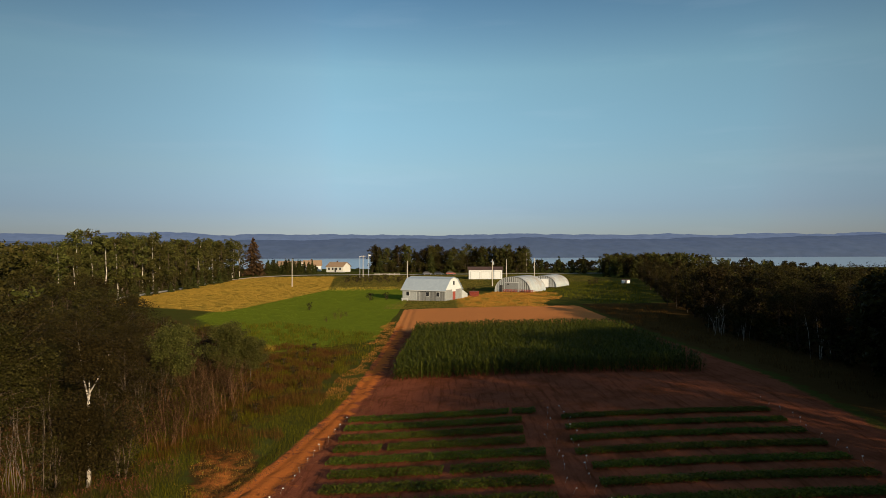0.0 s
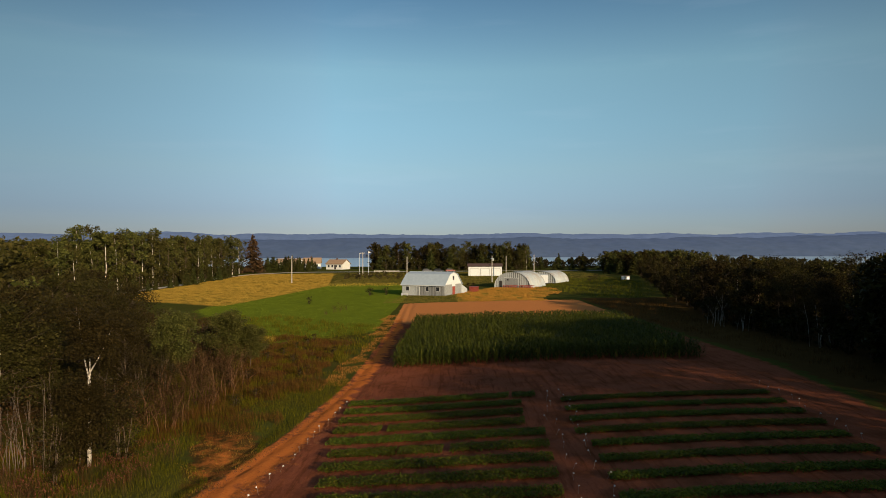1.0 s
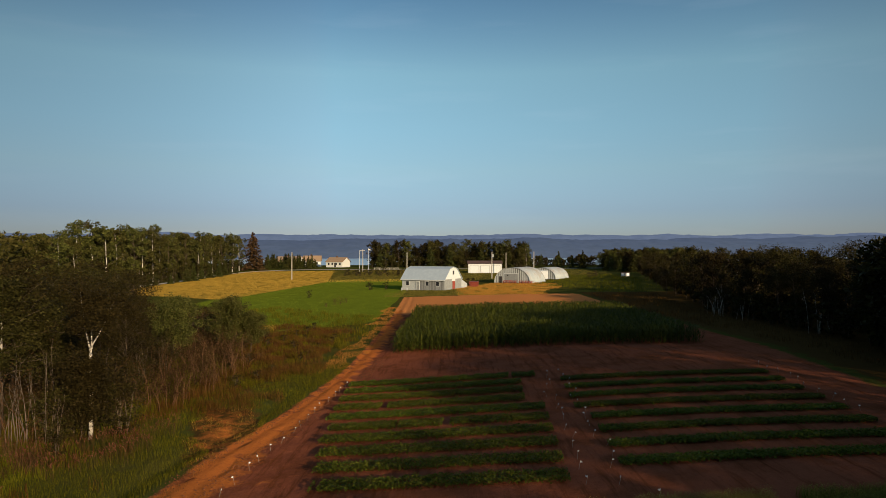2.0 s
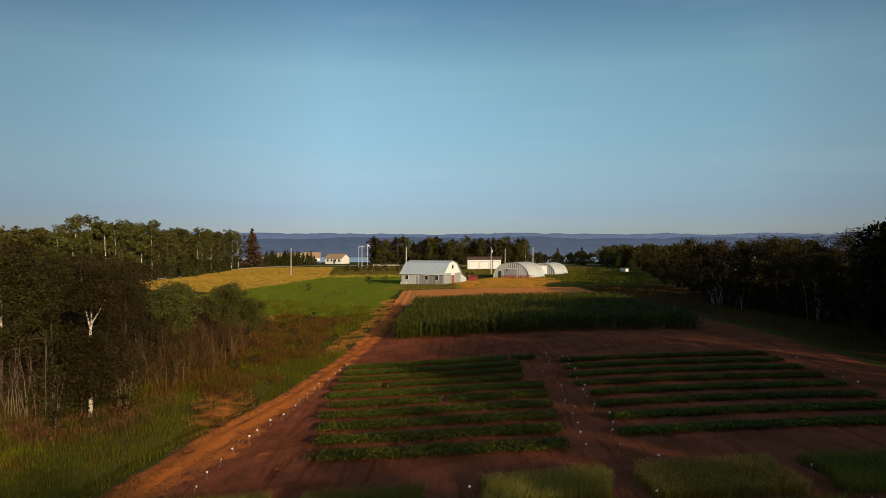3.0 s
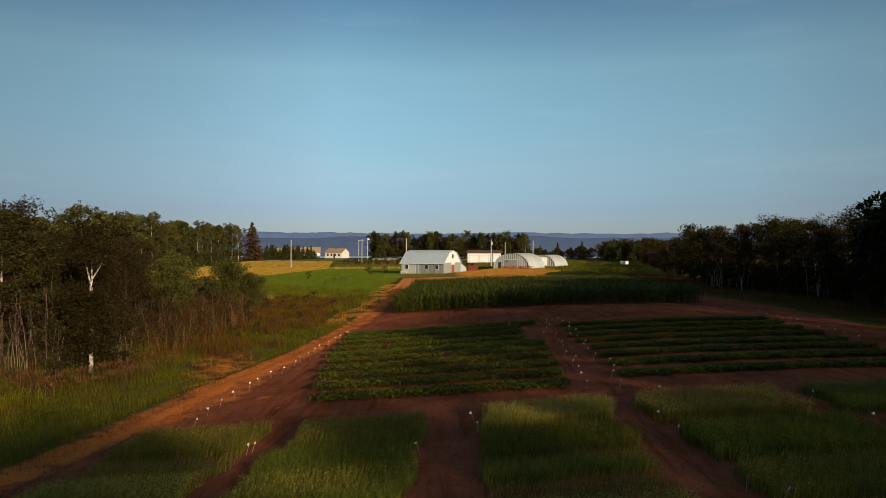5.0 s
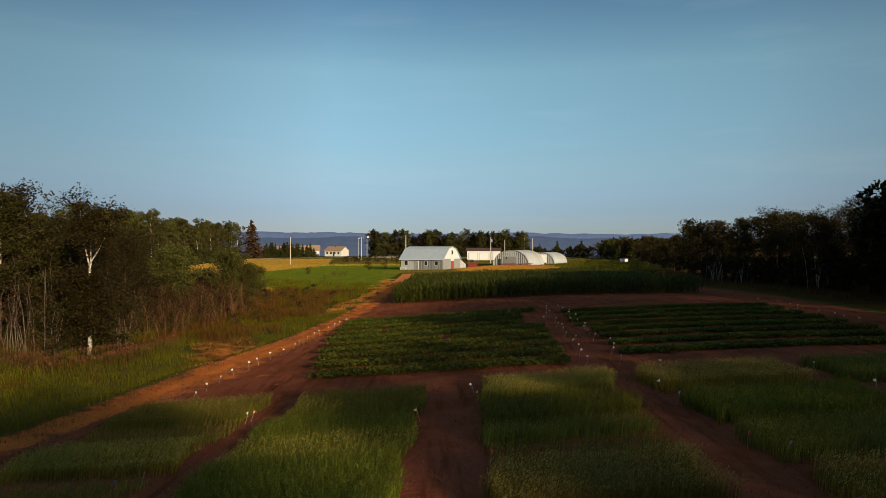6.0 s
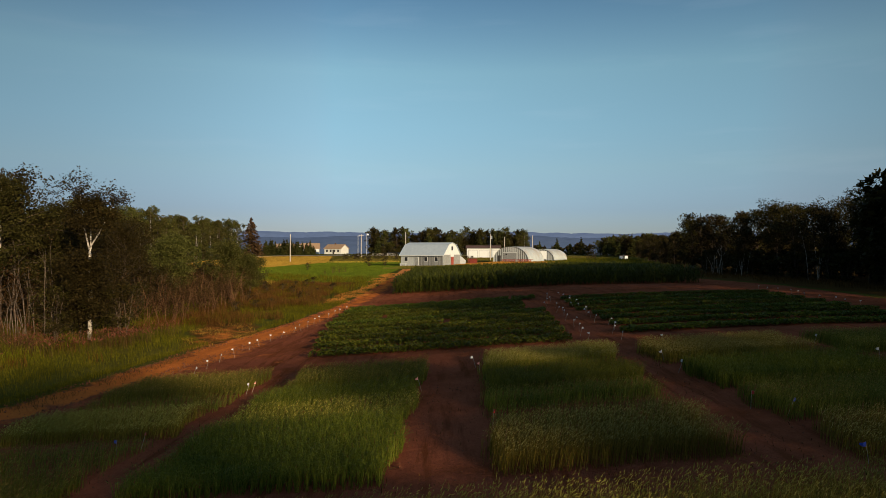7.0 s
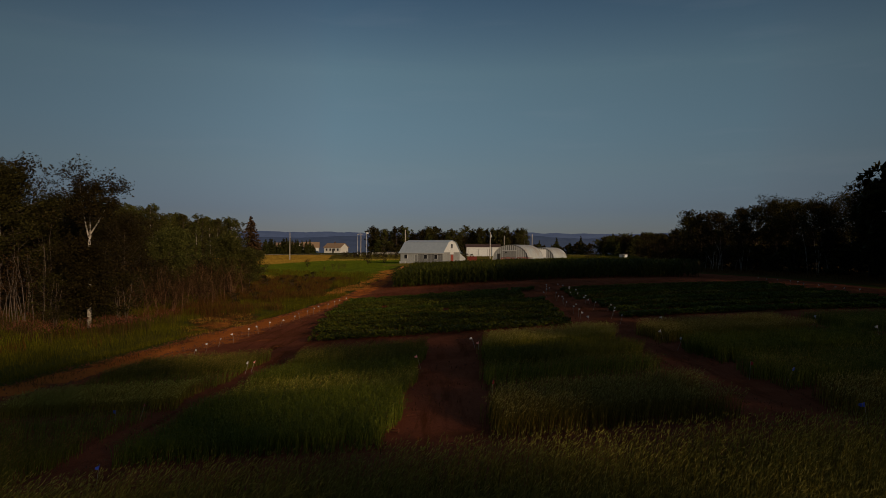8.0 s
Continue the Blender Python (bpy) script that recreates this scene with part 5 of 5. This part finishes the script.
def cereal_plot(x0, x1, y0, y1, h, density, material, seed, label, ear=0.0, w=0.0085, lean=0.36, ear_mat=None, ear_len=0.055):
    rng = np.random.default_rng(seed)
    n = int((x1 - x0) * (y1 - y0) * density * 1.25)
    y = y0 + (y1 - y0) * rng.random(n) + rng.normal(size=n) * 0.05
    drill = np.round(rng.uniform(x0, x1, n) / 0.16) * 0.16 + rng.normal(size=n) * 0.03
    x = shear(drill, y) + 0.12 * np.sin(y * 2.1 + seed)
    hh = h * (1 + 0.14 * np.array([noise.noise((a * 0.8, b * 0.8, seed)) for a, b in zip(x[::1], y[::1])]))
    lo, hi, tip, la = blades(x, y, hh, w, rng, lean, 0.25, 1.0 if ear else 2.6)
    g = Geo()
    joined_blades(g, lo, hi)
    fa = rng.uniform(0, 2 * math.pi, n)
    mid = tip - np.stack([np.cos(la) * 0.02, np.sin(la) * 0.02, rng.uniform(0.02, 0.45, n) * hh], 1)
    fl, dr = rng.uniform(0.08, 0.17, (n, 1)), np.stack([np.cos(fa), np.sin(fa), rng.uniform(-0.2, 0.9, n)], 1)
    sd = np.stack([-np.sin(fa), np.cos(fa), 0 * fa], 1) * w * 0.6
    g.quads(np.stack([mid, mid + dr * fl * 0.5 - sd, mid + dr * fl * np.array([1, 1, 0.6]), mid + dr * fl * 0.5 + sd], 1))
    e = tagged(part("cereal_plot", g, material), label, "crop", "trial plots", "stuff")
    if ear:
        pick = rng.random(n) < ear
        part("ears", Geo().quads(ears(tip[pick], la[pick], ear_len, 0.005, rng)), ear_mat or M_EAR, e)
    return e


YOUNG, RIPE, BLUE, SPARSE = "stand of green cereal in a trial plot", "yellowing cereal with full ears in a trial plot", "deep green grassy cereal in a trial plot", "thin low stand of cereal in a trial plot"
# columns of plots; each plot: nearer and farther end, height, kind, and how far its two sides stand out of the column
PLOTS = [
    (-11.3, -6.8, ((22.5, 25.6, 0.44, "y", 0, 0), (20.5, 22.3, 0.36, "s", 0, 0), (18.0, 20.2, 0.46, "r", -0.2, -0.2), (15.6, 17.4, 0.40, "s", -0.3, -0.35), (12.4, 15.2, 0.48, "y", -0.4, -0.45))),
    (-5.6, -1.2, ((22.3, 25.3, 0.50, "y", 0.1, 0), (20.0, 22.2, 0.44, "g", -0.2, 0), (17.9, 19.9, 0.42, "y", -0.3, 0), (13.7, 17.8, 0.54, "g", -0.4, 0))),
    (0.7, 5.0, ((22.9, 25.4, 0.52, "r", 0, 0), (19.9, 22.3, 0.54, "g", 0, 0), (18.2, 19.5, 0.48, "y", 0, 0), (16.3, 17.9, 0.36, "s", 0, 0), (13.7, 16.0, 0.60, "r", 0, 0))),
    (6.5, 11.2, ((22.4, 25.5, 0.50, "r", -0.4, -0.3), (18.6, 21.5, 0.58, "g", 0, 0.3), (15.6, 18.0, 0.54, "y", 0.2, 0.5), (12.9, 15.0, 0.50, "r", 0.4, 0.6))),
    (12.4, 17.4, ((22.2, 25.6, 0.50, "y", -0.3, 0), (18.6, 21.2, 0.52, "r", 0, 0), (14.6, 17.6, 0.55, "g", 0.4, 0))),
]
for k, (a, b, rows_) in enumerate(PLOTS):
    for j, (c, d, h, kind_, da, db) in enumerate(rows_):
        sd = 100 + k * 10 + j
        h *= 0.84
        if kind_ == "y":
            cereal_plot(a + da, b + db, c, d, h, 420, M_CEREAL, sd, YOUNG, 0.35)
        elif kind_ == "r":
            cereal_plot(a + da, b + db, c, d, h, 420, M_CEREAL_RIPE, sd, RIPE, 0.9, ear_mat=M_EAR_PALE)
        elif kind_ == "g":
            cereal_plot(a + da, b + db, c, d, h, 440, M_CEREAL_DARK, sd, BLUE, 0.0, 0.011, 0.46)
        else:
            cereal_plot(a + da, b + db, c, d, h, 170, M_STRAW if k % 2 else M_CEREAL, sd, SPARSE, 0.3)
cereal_plot(-8.6, 12.5, 5.4, 11.0, 0.84, 430, M_CEREAL_RIPE, 199, "broad band of tall cereal with drooping ears", 0.75, 0.008, 0.28, None, 0.06)


def crop_row(x0, x1, y, slope, seed, label, wide=0.34, tall=0.23):
    rng = np.random.default_rng(seed)
    n = int((x1 - x0) * 780)
    u = rng.uniform(x0, x1, n)
    keep = np.array([noise.noise((a * 0.9, seed * 3.1, 0)) for a in u]) > -0.62
    u = u[keep]
    n = len(u)
    side = rng.choice([-wide, wide], n)
    yy = y + slope * u + side + rng.normal(size=n) * 0.15
    xx = u + 0.075 * (yy - 40)
    top = tall * (1 + 0.4 * np.array([noise.noise((a * 1.7, seed, 5)) for a in u]))
    c = np.stack([xx, yy, gz(xx, yy) + 0.04 + top * rng.random(n) ** 0.7], 1)
    return tagged(part("crop_row", Geo().quads(leaf_cards(c, 0.055, rng, 1.0)), M_BEAN), label, "crop", "crop rows", "stuff")


ROWS_LEFT = [29.6 + 2.42 * j for j in range(10)]
ROWS_RIGHT = [30.2 + 2.62 * j for j in range(8)]
for j, y in enumerate(ROWS_LEFT):
    crop_row(float(np.interp(y, [30, 40, 52], [-6.0, -7.4, -7.5])) - 0.075 * (y - 40), 5.7 if j not in (6, 7, 8) else 4.6, y, -0.11, 300 + j, "leafy green crop row on red soil")
for j, y in enumerate(ROWS_RIGHT):
    crop_row(8.0 if j < 4 else 7.4, 22.0, y, 0.0, 330 + j, "dark leafy crop row in the wood's shade", 0.22, 0.19)


def maize():
    """Rows of maize: a stalk with arching leaves on each plant, one mesh for the whole stand."""
    rng = np.random.default_rng(401)
    x, y = [], []
    for u in np.arange(-5.0, 24.5, 0.66):
        for v in np.arange(0, 1, 0.0074):
            x.append(u + rng.normal() * 0.21)
            y.append(66.3 - 0.09 * (u + 4.6) + v * 36 + rng.normal() * 0.08)
    x, y = np.array(x), np.array(y)
    x = x + 0.03 * (y - 66)
    n = len(x)
    h = 1.5 * (1 + 0.13 * np.array([noise.noise((a * 0.25, b * 0.25, 9)) for a, b in zip(x, y)]))
    z = gz(x, y)
    g = Geo()
    lo, hi, tip, la = blades(x, y, h * 0.9, 0.03, rng, 0.06)
    joined_blades(g, lo, hi)
    for k in range(9):
        s = (0.06 + 0.105 * k) * h
        a = rng.uniform(0, 2 * math.pi, n)
        L = rng.uniform(0.34, 0.70, n)
        ca, sa = np.cos(a), np.sin(a)
        w = 0.042
        p0 = np.stack([x, y, z + s], 1)
        p1 = np.stack([x + ca * L * 0.5, y + sa * L * 0.5, z + s + L * 0.55], 1)
        p2 = np.stack([x + ca * L, y + sa * L, z + s + L * 0.25], 1)
        sd = np.stack([-sa * w, ca * w, 0 * a], 1)
        joined_blades(g, np.stack([p0 - sd * 0.6, p0 + sd * 0.6, p1 + sd, p1 - sd], 1), np.stack([p1 - sd, p1 + sd, p2 + sd * 0.2, p2 - sd * 0.2], 1))
    return tagged(part("maize_field", g, M_CORN), "stand of green maize in close rows", "crop", kind="stuff")


maize()


# ---- marker flags at the row ends ----
def marker_flag(cloth, name="marker_flag"):
    e = new(name)
    part("stake", Geo().tube([(0, 0, -0.05), (0.01, 0, 0.2), (0.025, 0, 0.41)], [0.005, 0.005, 0.004], 4), M_WIRE, e)
    v = [(0.02, 0, 0.41), (0.07, 0.025, 0.395), (0.115, -0.01, 0.375), (0.115, -0.01, 0.345), (0.07, 0.025, 0.33), (0.02, 0, 0.325)]
    part("flag", Geo().add(v + [(a, b + 0.006, c) for a, b, c in v], [(0, 1, 4, 5), (1, 2, 3, 4), (11, 10, 7, 6), (10, 9, 8, 7), (0, 6, 7, 1), (1, 7, 8, 2), (3, 9, 10, 4), (4, 10, 11, 5)]), cloth, e)
    return e


frng = np.random.default_rng(8)
WHITE_FLAG, PINK_FLAG, RED_FLAG, BLUE_FLAG = (marker_flag(m) for m in (M_PLASTIC, M_PINKFLAG, M_REDFLAG, M_BLUEFLAG))
FLAG_LABEL = {0: "white marker flag on a thin wire stake", 1: "faded pink marker flag on a wire stake", 2: "red marker flag on a wire stake", 3: "blue marker flag on a bent wire stake"}
FLAG_USED = set()


def put_flag(kind_, x, y):
    src = (WHITE_FLAG, PINK_FLAG, RED_FLAG, BLUE_FLAG)[kind_]
    m = pose(x, y, float(gz(x, y)), frng.uniform(-22, 22), frng.uniform(-22, 22), frng.uniform(0, 360))
    if kind_ in FLAG_USED:
        src = copy_thing(src, m)
    else:
        src.matrix_basis = m
        FLAG_USED.add(kind_)
    tagged(src, FLAG_LABEL[kind_], "marker flag", "marker flags")


for i in range(17):
    y = 26.8 + i * 1.58 + frng.uniform(-0.3, 0.3)
    put_flag(0, np.interp(y, [26, 30, 39, 52], [-9.8, -9.7, -9.0, -7.7]) + frng.uniform(-0.12, 0.12), y)
for side, x0 in ((0, 4.7), (1, 6.0)):
    for i in range(15):
        y = 27.9 + i * 1.62 + frng.uniform(-0.35, 0.35)
        put_flag(0, x0 + 0.8 + 0.07 * (y - 28) + frng.uniform(-0.3, 0.3), y)
for i in range(10):
    y = 37.5 + i * 1.5 + frng.uniform(-0.4, 0.4)
    put_flag(0, 22.3 + 0.08 * (y - 38) + frng.uniform(-0.3, 0.3), y)
for kind_, x, y in ((0, -6.5, 22.6), (1, -6.4, 22.9), (1, 0.8, 23.1), (0, 0.75, 24.3), (0, 6.6, 22.8), (0, 6.4, 21.0), (0, 12.2, 21.0), (2, 6.45, 16.7), (3, 6.9, 16.0), (3, 6.6, 12.9),
                    (2, -7.3, 17.2), (3, -7.7, 16.9), (2, 0.75, 17.0), (1, -1.0, 21.4), (3, -5.9, 12.6), (0, 12.1, 24.2), (0, 7.6, 26.0)):
    put_flag(kind_, x, y)


# ---- meadow and verge ----
def grass_stand(name, poly, density, h, w, material, seed, label, lean=0.45, clump=0.0, ragged=0.0, skip=None):
    rng = np.random.default_rng(seed)
    xs, ys = [p[0] for p in poly], [p[1] for p in poly]
    area = (max(xs) - min(xs)) * (max(ys) - min(ys))
    n = int(area * density)
    x, y = rng.uniform(min(xs), max(xs), n), rng.uniform(min(ys), max(ys), n)
    wob = np.array([noise.noise((a * 0.22, b * 0.22, seed + 7.5)) for a, b in zip(x, y)])
    ok = inside(x + 3.2 * ragged * wob, y - 3.2 * ragged * wob, poly)
    if skip:
        ok &= ~inside(x + 2.0 * wob, y, skip)
    x, y = x[ok], y[ok]
    nz = np.array([noise.noise((a * 0.45, b * 0.45, seed)) for a, b in zip(x, y)])
    ok = nz > clump
    x, y, nz = x[ok], y[ok], nz[ok]
    lo, hi, tip, la = blades(x, y, h * (1 + 0.5 * nz), w, rng, lean, 2.6, 2.2)
    g = Geo()
    joined_blades(g, lo, hi)
    return tagged(part(name, g, material), label, "grass", kind="stuff"), tip, la, rng


def edge(y0, y1, off, n=8):
    return [(float(track_x(y)) + off, y) for y in np.linspace(y0, y1, n)]


grass_stand("meadow_grass", edge(14, 62, -1.1) + [(-19, 62), (-20, 50), (-20, 36), (-24, 20), (-27, 14)], 125, 0.26, 0.011, M_GRASS, 501, "lush green grass between track and thicket", 0.45, -0.5, 0.25, PATCH)
grass_stand("dry_grass", [(-21, 46), (-15.5, 48), (-12, 60), (-10.5, 84), (-22, 92), (-25, 76), (-22, 56)], 80, 0.65, 0.012, M_STRAW, 502, "tall brownish grass along the thicket", 0.4, -0.05, ragged=2.0)
grass_stand("meadow_grass", [(-36, 84), (-14, 66), (-9.4, 70), (-9, 100), (-30, 120), (-44, 112)], 14, 0.5, 0.035, M_GRASS, 503, "rough green grass below the green field", 0.4, -0.1, ragged=1.0)
_, tip, la, rg = grass_stand("fireweed", [(-27, 18), (-19.5, 22), (-16.5, 30), (-16, 42), (-20, 46), (-28, 40)], 26, 0.75, 0.011, M_DULL, 504, "fading pink fireweed in the rough meadow", 0.25, 0.0, ragged=2.0)
grass_stand("rough_grass", [(-28, 18), (-19.5, 24), (-16, 34), (-15.5, 46), (-20, 50), (-28, 44)], 30, 0.55, 0.012, M_RUSSET, 521, "russet dry stalks before the thicket", 0.35, 0.0, ragged=2.0)
part("flower_spike", Geo().quads(ears(tip - np.array([0, 0, 0.12]), la, 0.15, 0.012, rg)), M_FIREWEED, _)
grass_stand("weeds", [(-31, 22), (-22, 25), (-19.8, 34), (-20, 40), (-31, 40)], 55, 0.6, 0.016, M_DULL, 523, "brown bracken and weeds before the thicket", 0.5, -0.25, ragged=1.0)
grass_stand("weeds", [(-28, 28), (-19, 31), (-19.5, 60), (-22, 74), (-28, 60)], 40, 0.7, 0.02, M_GRASS, 505, "dense green weeds under the thicket", 0.5, -0.2, ragged=1.0)
grass_stand("dry_grass", GOLD, 40, 0.30, 0.03, M_GOLD, 506, "golden dry grass in front of the huts", 0.4, -0.1, ragged=2.0)
grass_stand("rough_grass", [(32, 40), (38, 62), (38, 100), (44, 138), (30, 140), (29.5, 104), (31.5, 62)], 12, 0.4, 0.03, M_STRAW, 507, "rough grass between cropland and wood", 0.45, -0.1)
grass_stand("stubble", [(-13, 15), (-11.4, 16), (-10.4, 30), (-7, 27), (-7, 25), (-5.6, 26), (7, 25), (12, 26), (12, 12), (-12, 11)], 9.0, 0.10, 0.014, M_STRAW, 508, "scattered straw and weeds on red soil", 0.9, -0.1)
grass_stand("rough_grass", FORECOURT, 14, 0.22, 0.04, M_PASTURE, 522, "rough olive grass in front of the barn", 0.4, -0.2, ragged=0.6)
grass_stand("hay_grass", HAY, 12, 0.24, 0.05, M_HAY, 509, "golden hay grass standing in the far field", 0.4, -0.12)
grass_stand("green_field", LUSH, 9, 0.08, 0.06, M_LUSH, 510, "even bright green grass of the far field", 0.4, -0.2)
grass_stand("straw_fringe", edge(22, 62, -0.6) + edge(22, 62, -1.7)[::-1], 50, 0.13, 0.013, M_STRAW, 519, "orange straw and trodden grass along the track", 0.8, -0.1, ragged=0.5)
grass_stand("straw_fringe", edge(58, 118, -0.7) + edge(58, 118, -3.2)[::-1], 90, 0.16, 0.012, M_GOLD, 511, "pale dry grass along the edge of the track", 0.6, -0.15, ragged=0.6)
ROUGH = [(-21, 44), (-15.5, 47), (-12, 60), (-10.2, 84), (-22, 92), (-25, 76), (-22, 56)]
grass_stand("rough_grass", ROUGH, 45, 0.5, 0.013, M_RUSSET, 512, "russet seeding grass among the tall grass", 0.35, 0.08, ragged=2.0)
grass_stand("rough_grass", ROUGH, 50, 0.4, 0.016, M_GRASS, 513, "green tufts among the tall grass", 0.5, -0.05, ragged=2.0)

grass_stand("dry_grass", PATCH, 45, 0.13, 0.011, M_GOLD, 520, "pale straw lying on trodden soil", 0.9, -0.1, ragged=0.6)
grass_stand("dry_grass", PATCH, 80, 0.15, 0.012, M_STRAW, 514, "trampled orange grass beside the track", 0.7, -0.3, ragged=0.6)
grass_stand("rough_grass", [(-38, 214), (-12, 214), (-8, 196), (12, 204), (40, 236), (62, 240), (60, 292), (-42, 292)], 5.0, 0.25, 0.06, M_PASTURE, 515, "rough pasture behind the farm buildings", 0.4, -0.15)
grass_stand("rough_grass", [(34, 144), (45, 142), (60, 200), (67, 238), (45, 236), (40, 215), (24, 186)], 4.0, 0.4, 0.08, M_GRASS, 516, "olive rough grass between huts and wood", 0.4, -0.1, ragged=1.0)
grass_stand("dry_grass", [(-38, 206), (-12, 206), (-12, 222), (-38, 222)], 4.0, 0.45, 0.07, M_HAY, 517, "dry yellow grass along the end of the green field", 0.4, 0.0, ragged=1.0)
grass_stand("straw_tuft", [(-23.4, 87), (-22.2, 87), (-22.2, 88.4), (-23.4, 88.4)], 90, 0.8, 0.02, M_HAY, 518, "pale dry tuft at the edge of the green field", 0.5, -0.6)


def clods():
    """Loose lumps of soil and small stones on the bare ground."""
    rng = np.random.default_rng(601)
    n = 17000
    y = 10 + 55 * rng.random(n) ** 1.4
    x = rng.uniform(-15, 14, n)
    row = rng.random(n) < 0.35
    x = np.where(row, track_x(y) + rng.choice([-0.9, 1.1, 1.6], n) + rng.normal(size=n) * 0.22, x)
    ok = x > track_x(y) - 1.6
    x, y, row = x[ok], y[ok], row[ok]
    n = len(x)
    r = 0.011 + (0.026 + 0.016 * row) * rng.random(n) ** 3
    z = gz(x, y) + r * 0.2
    c = np.stack([x, y, z], 1)
    off = np.array([(1, 0, 0), (0, 1, 0), (-1, 0, 0), (0, -1, 0), (0, 0, 0.8), (0, 0, -0.6)])
    v = c[:, None, :] + off[None] * r[:, None, None] * rng.uniform(0.6, 1.4, (n, 6, 1))
    f = np.array([(0, 1, 4), (1, 2, 4), (2, 3, 4), (3, 0, 4), (1, 0, 5), (2, 1, 5), (3, 2, 5), (0, 3, 5)])
    g = Geo()
    g.v, g.n = [v.reshape(-1, 3)], 6 * n
    g.f = (np.arange(n)[:, None, None] * 6 + f[None]).reshape(-1, 3).tolist()
    return tagged(part("soil_clod", g, M_CLOD), "crumbled red soil clods on the bare ground", "soil", kind="stuff")


clods()
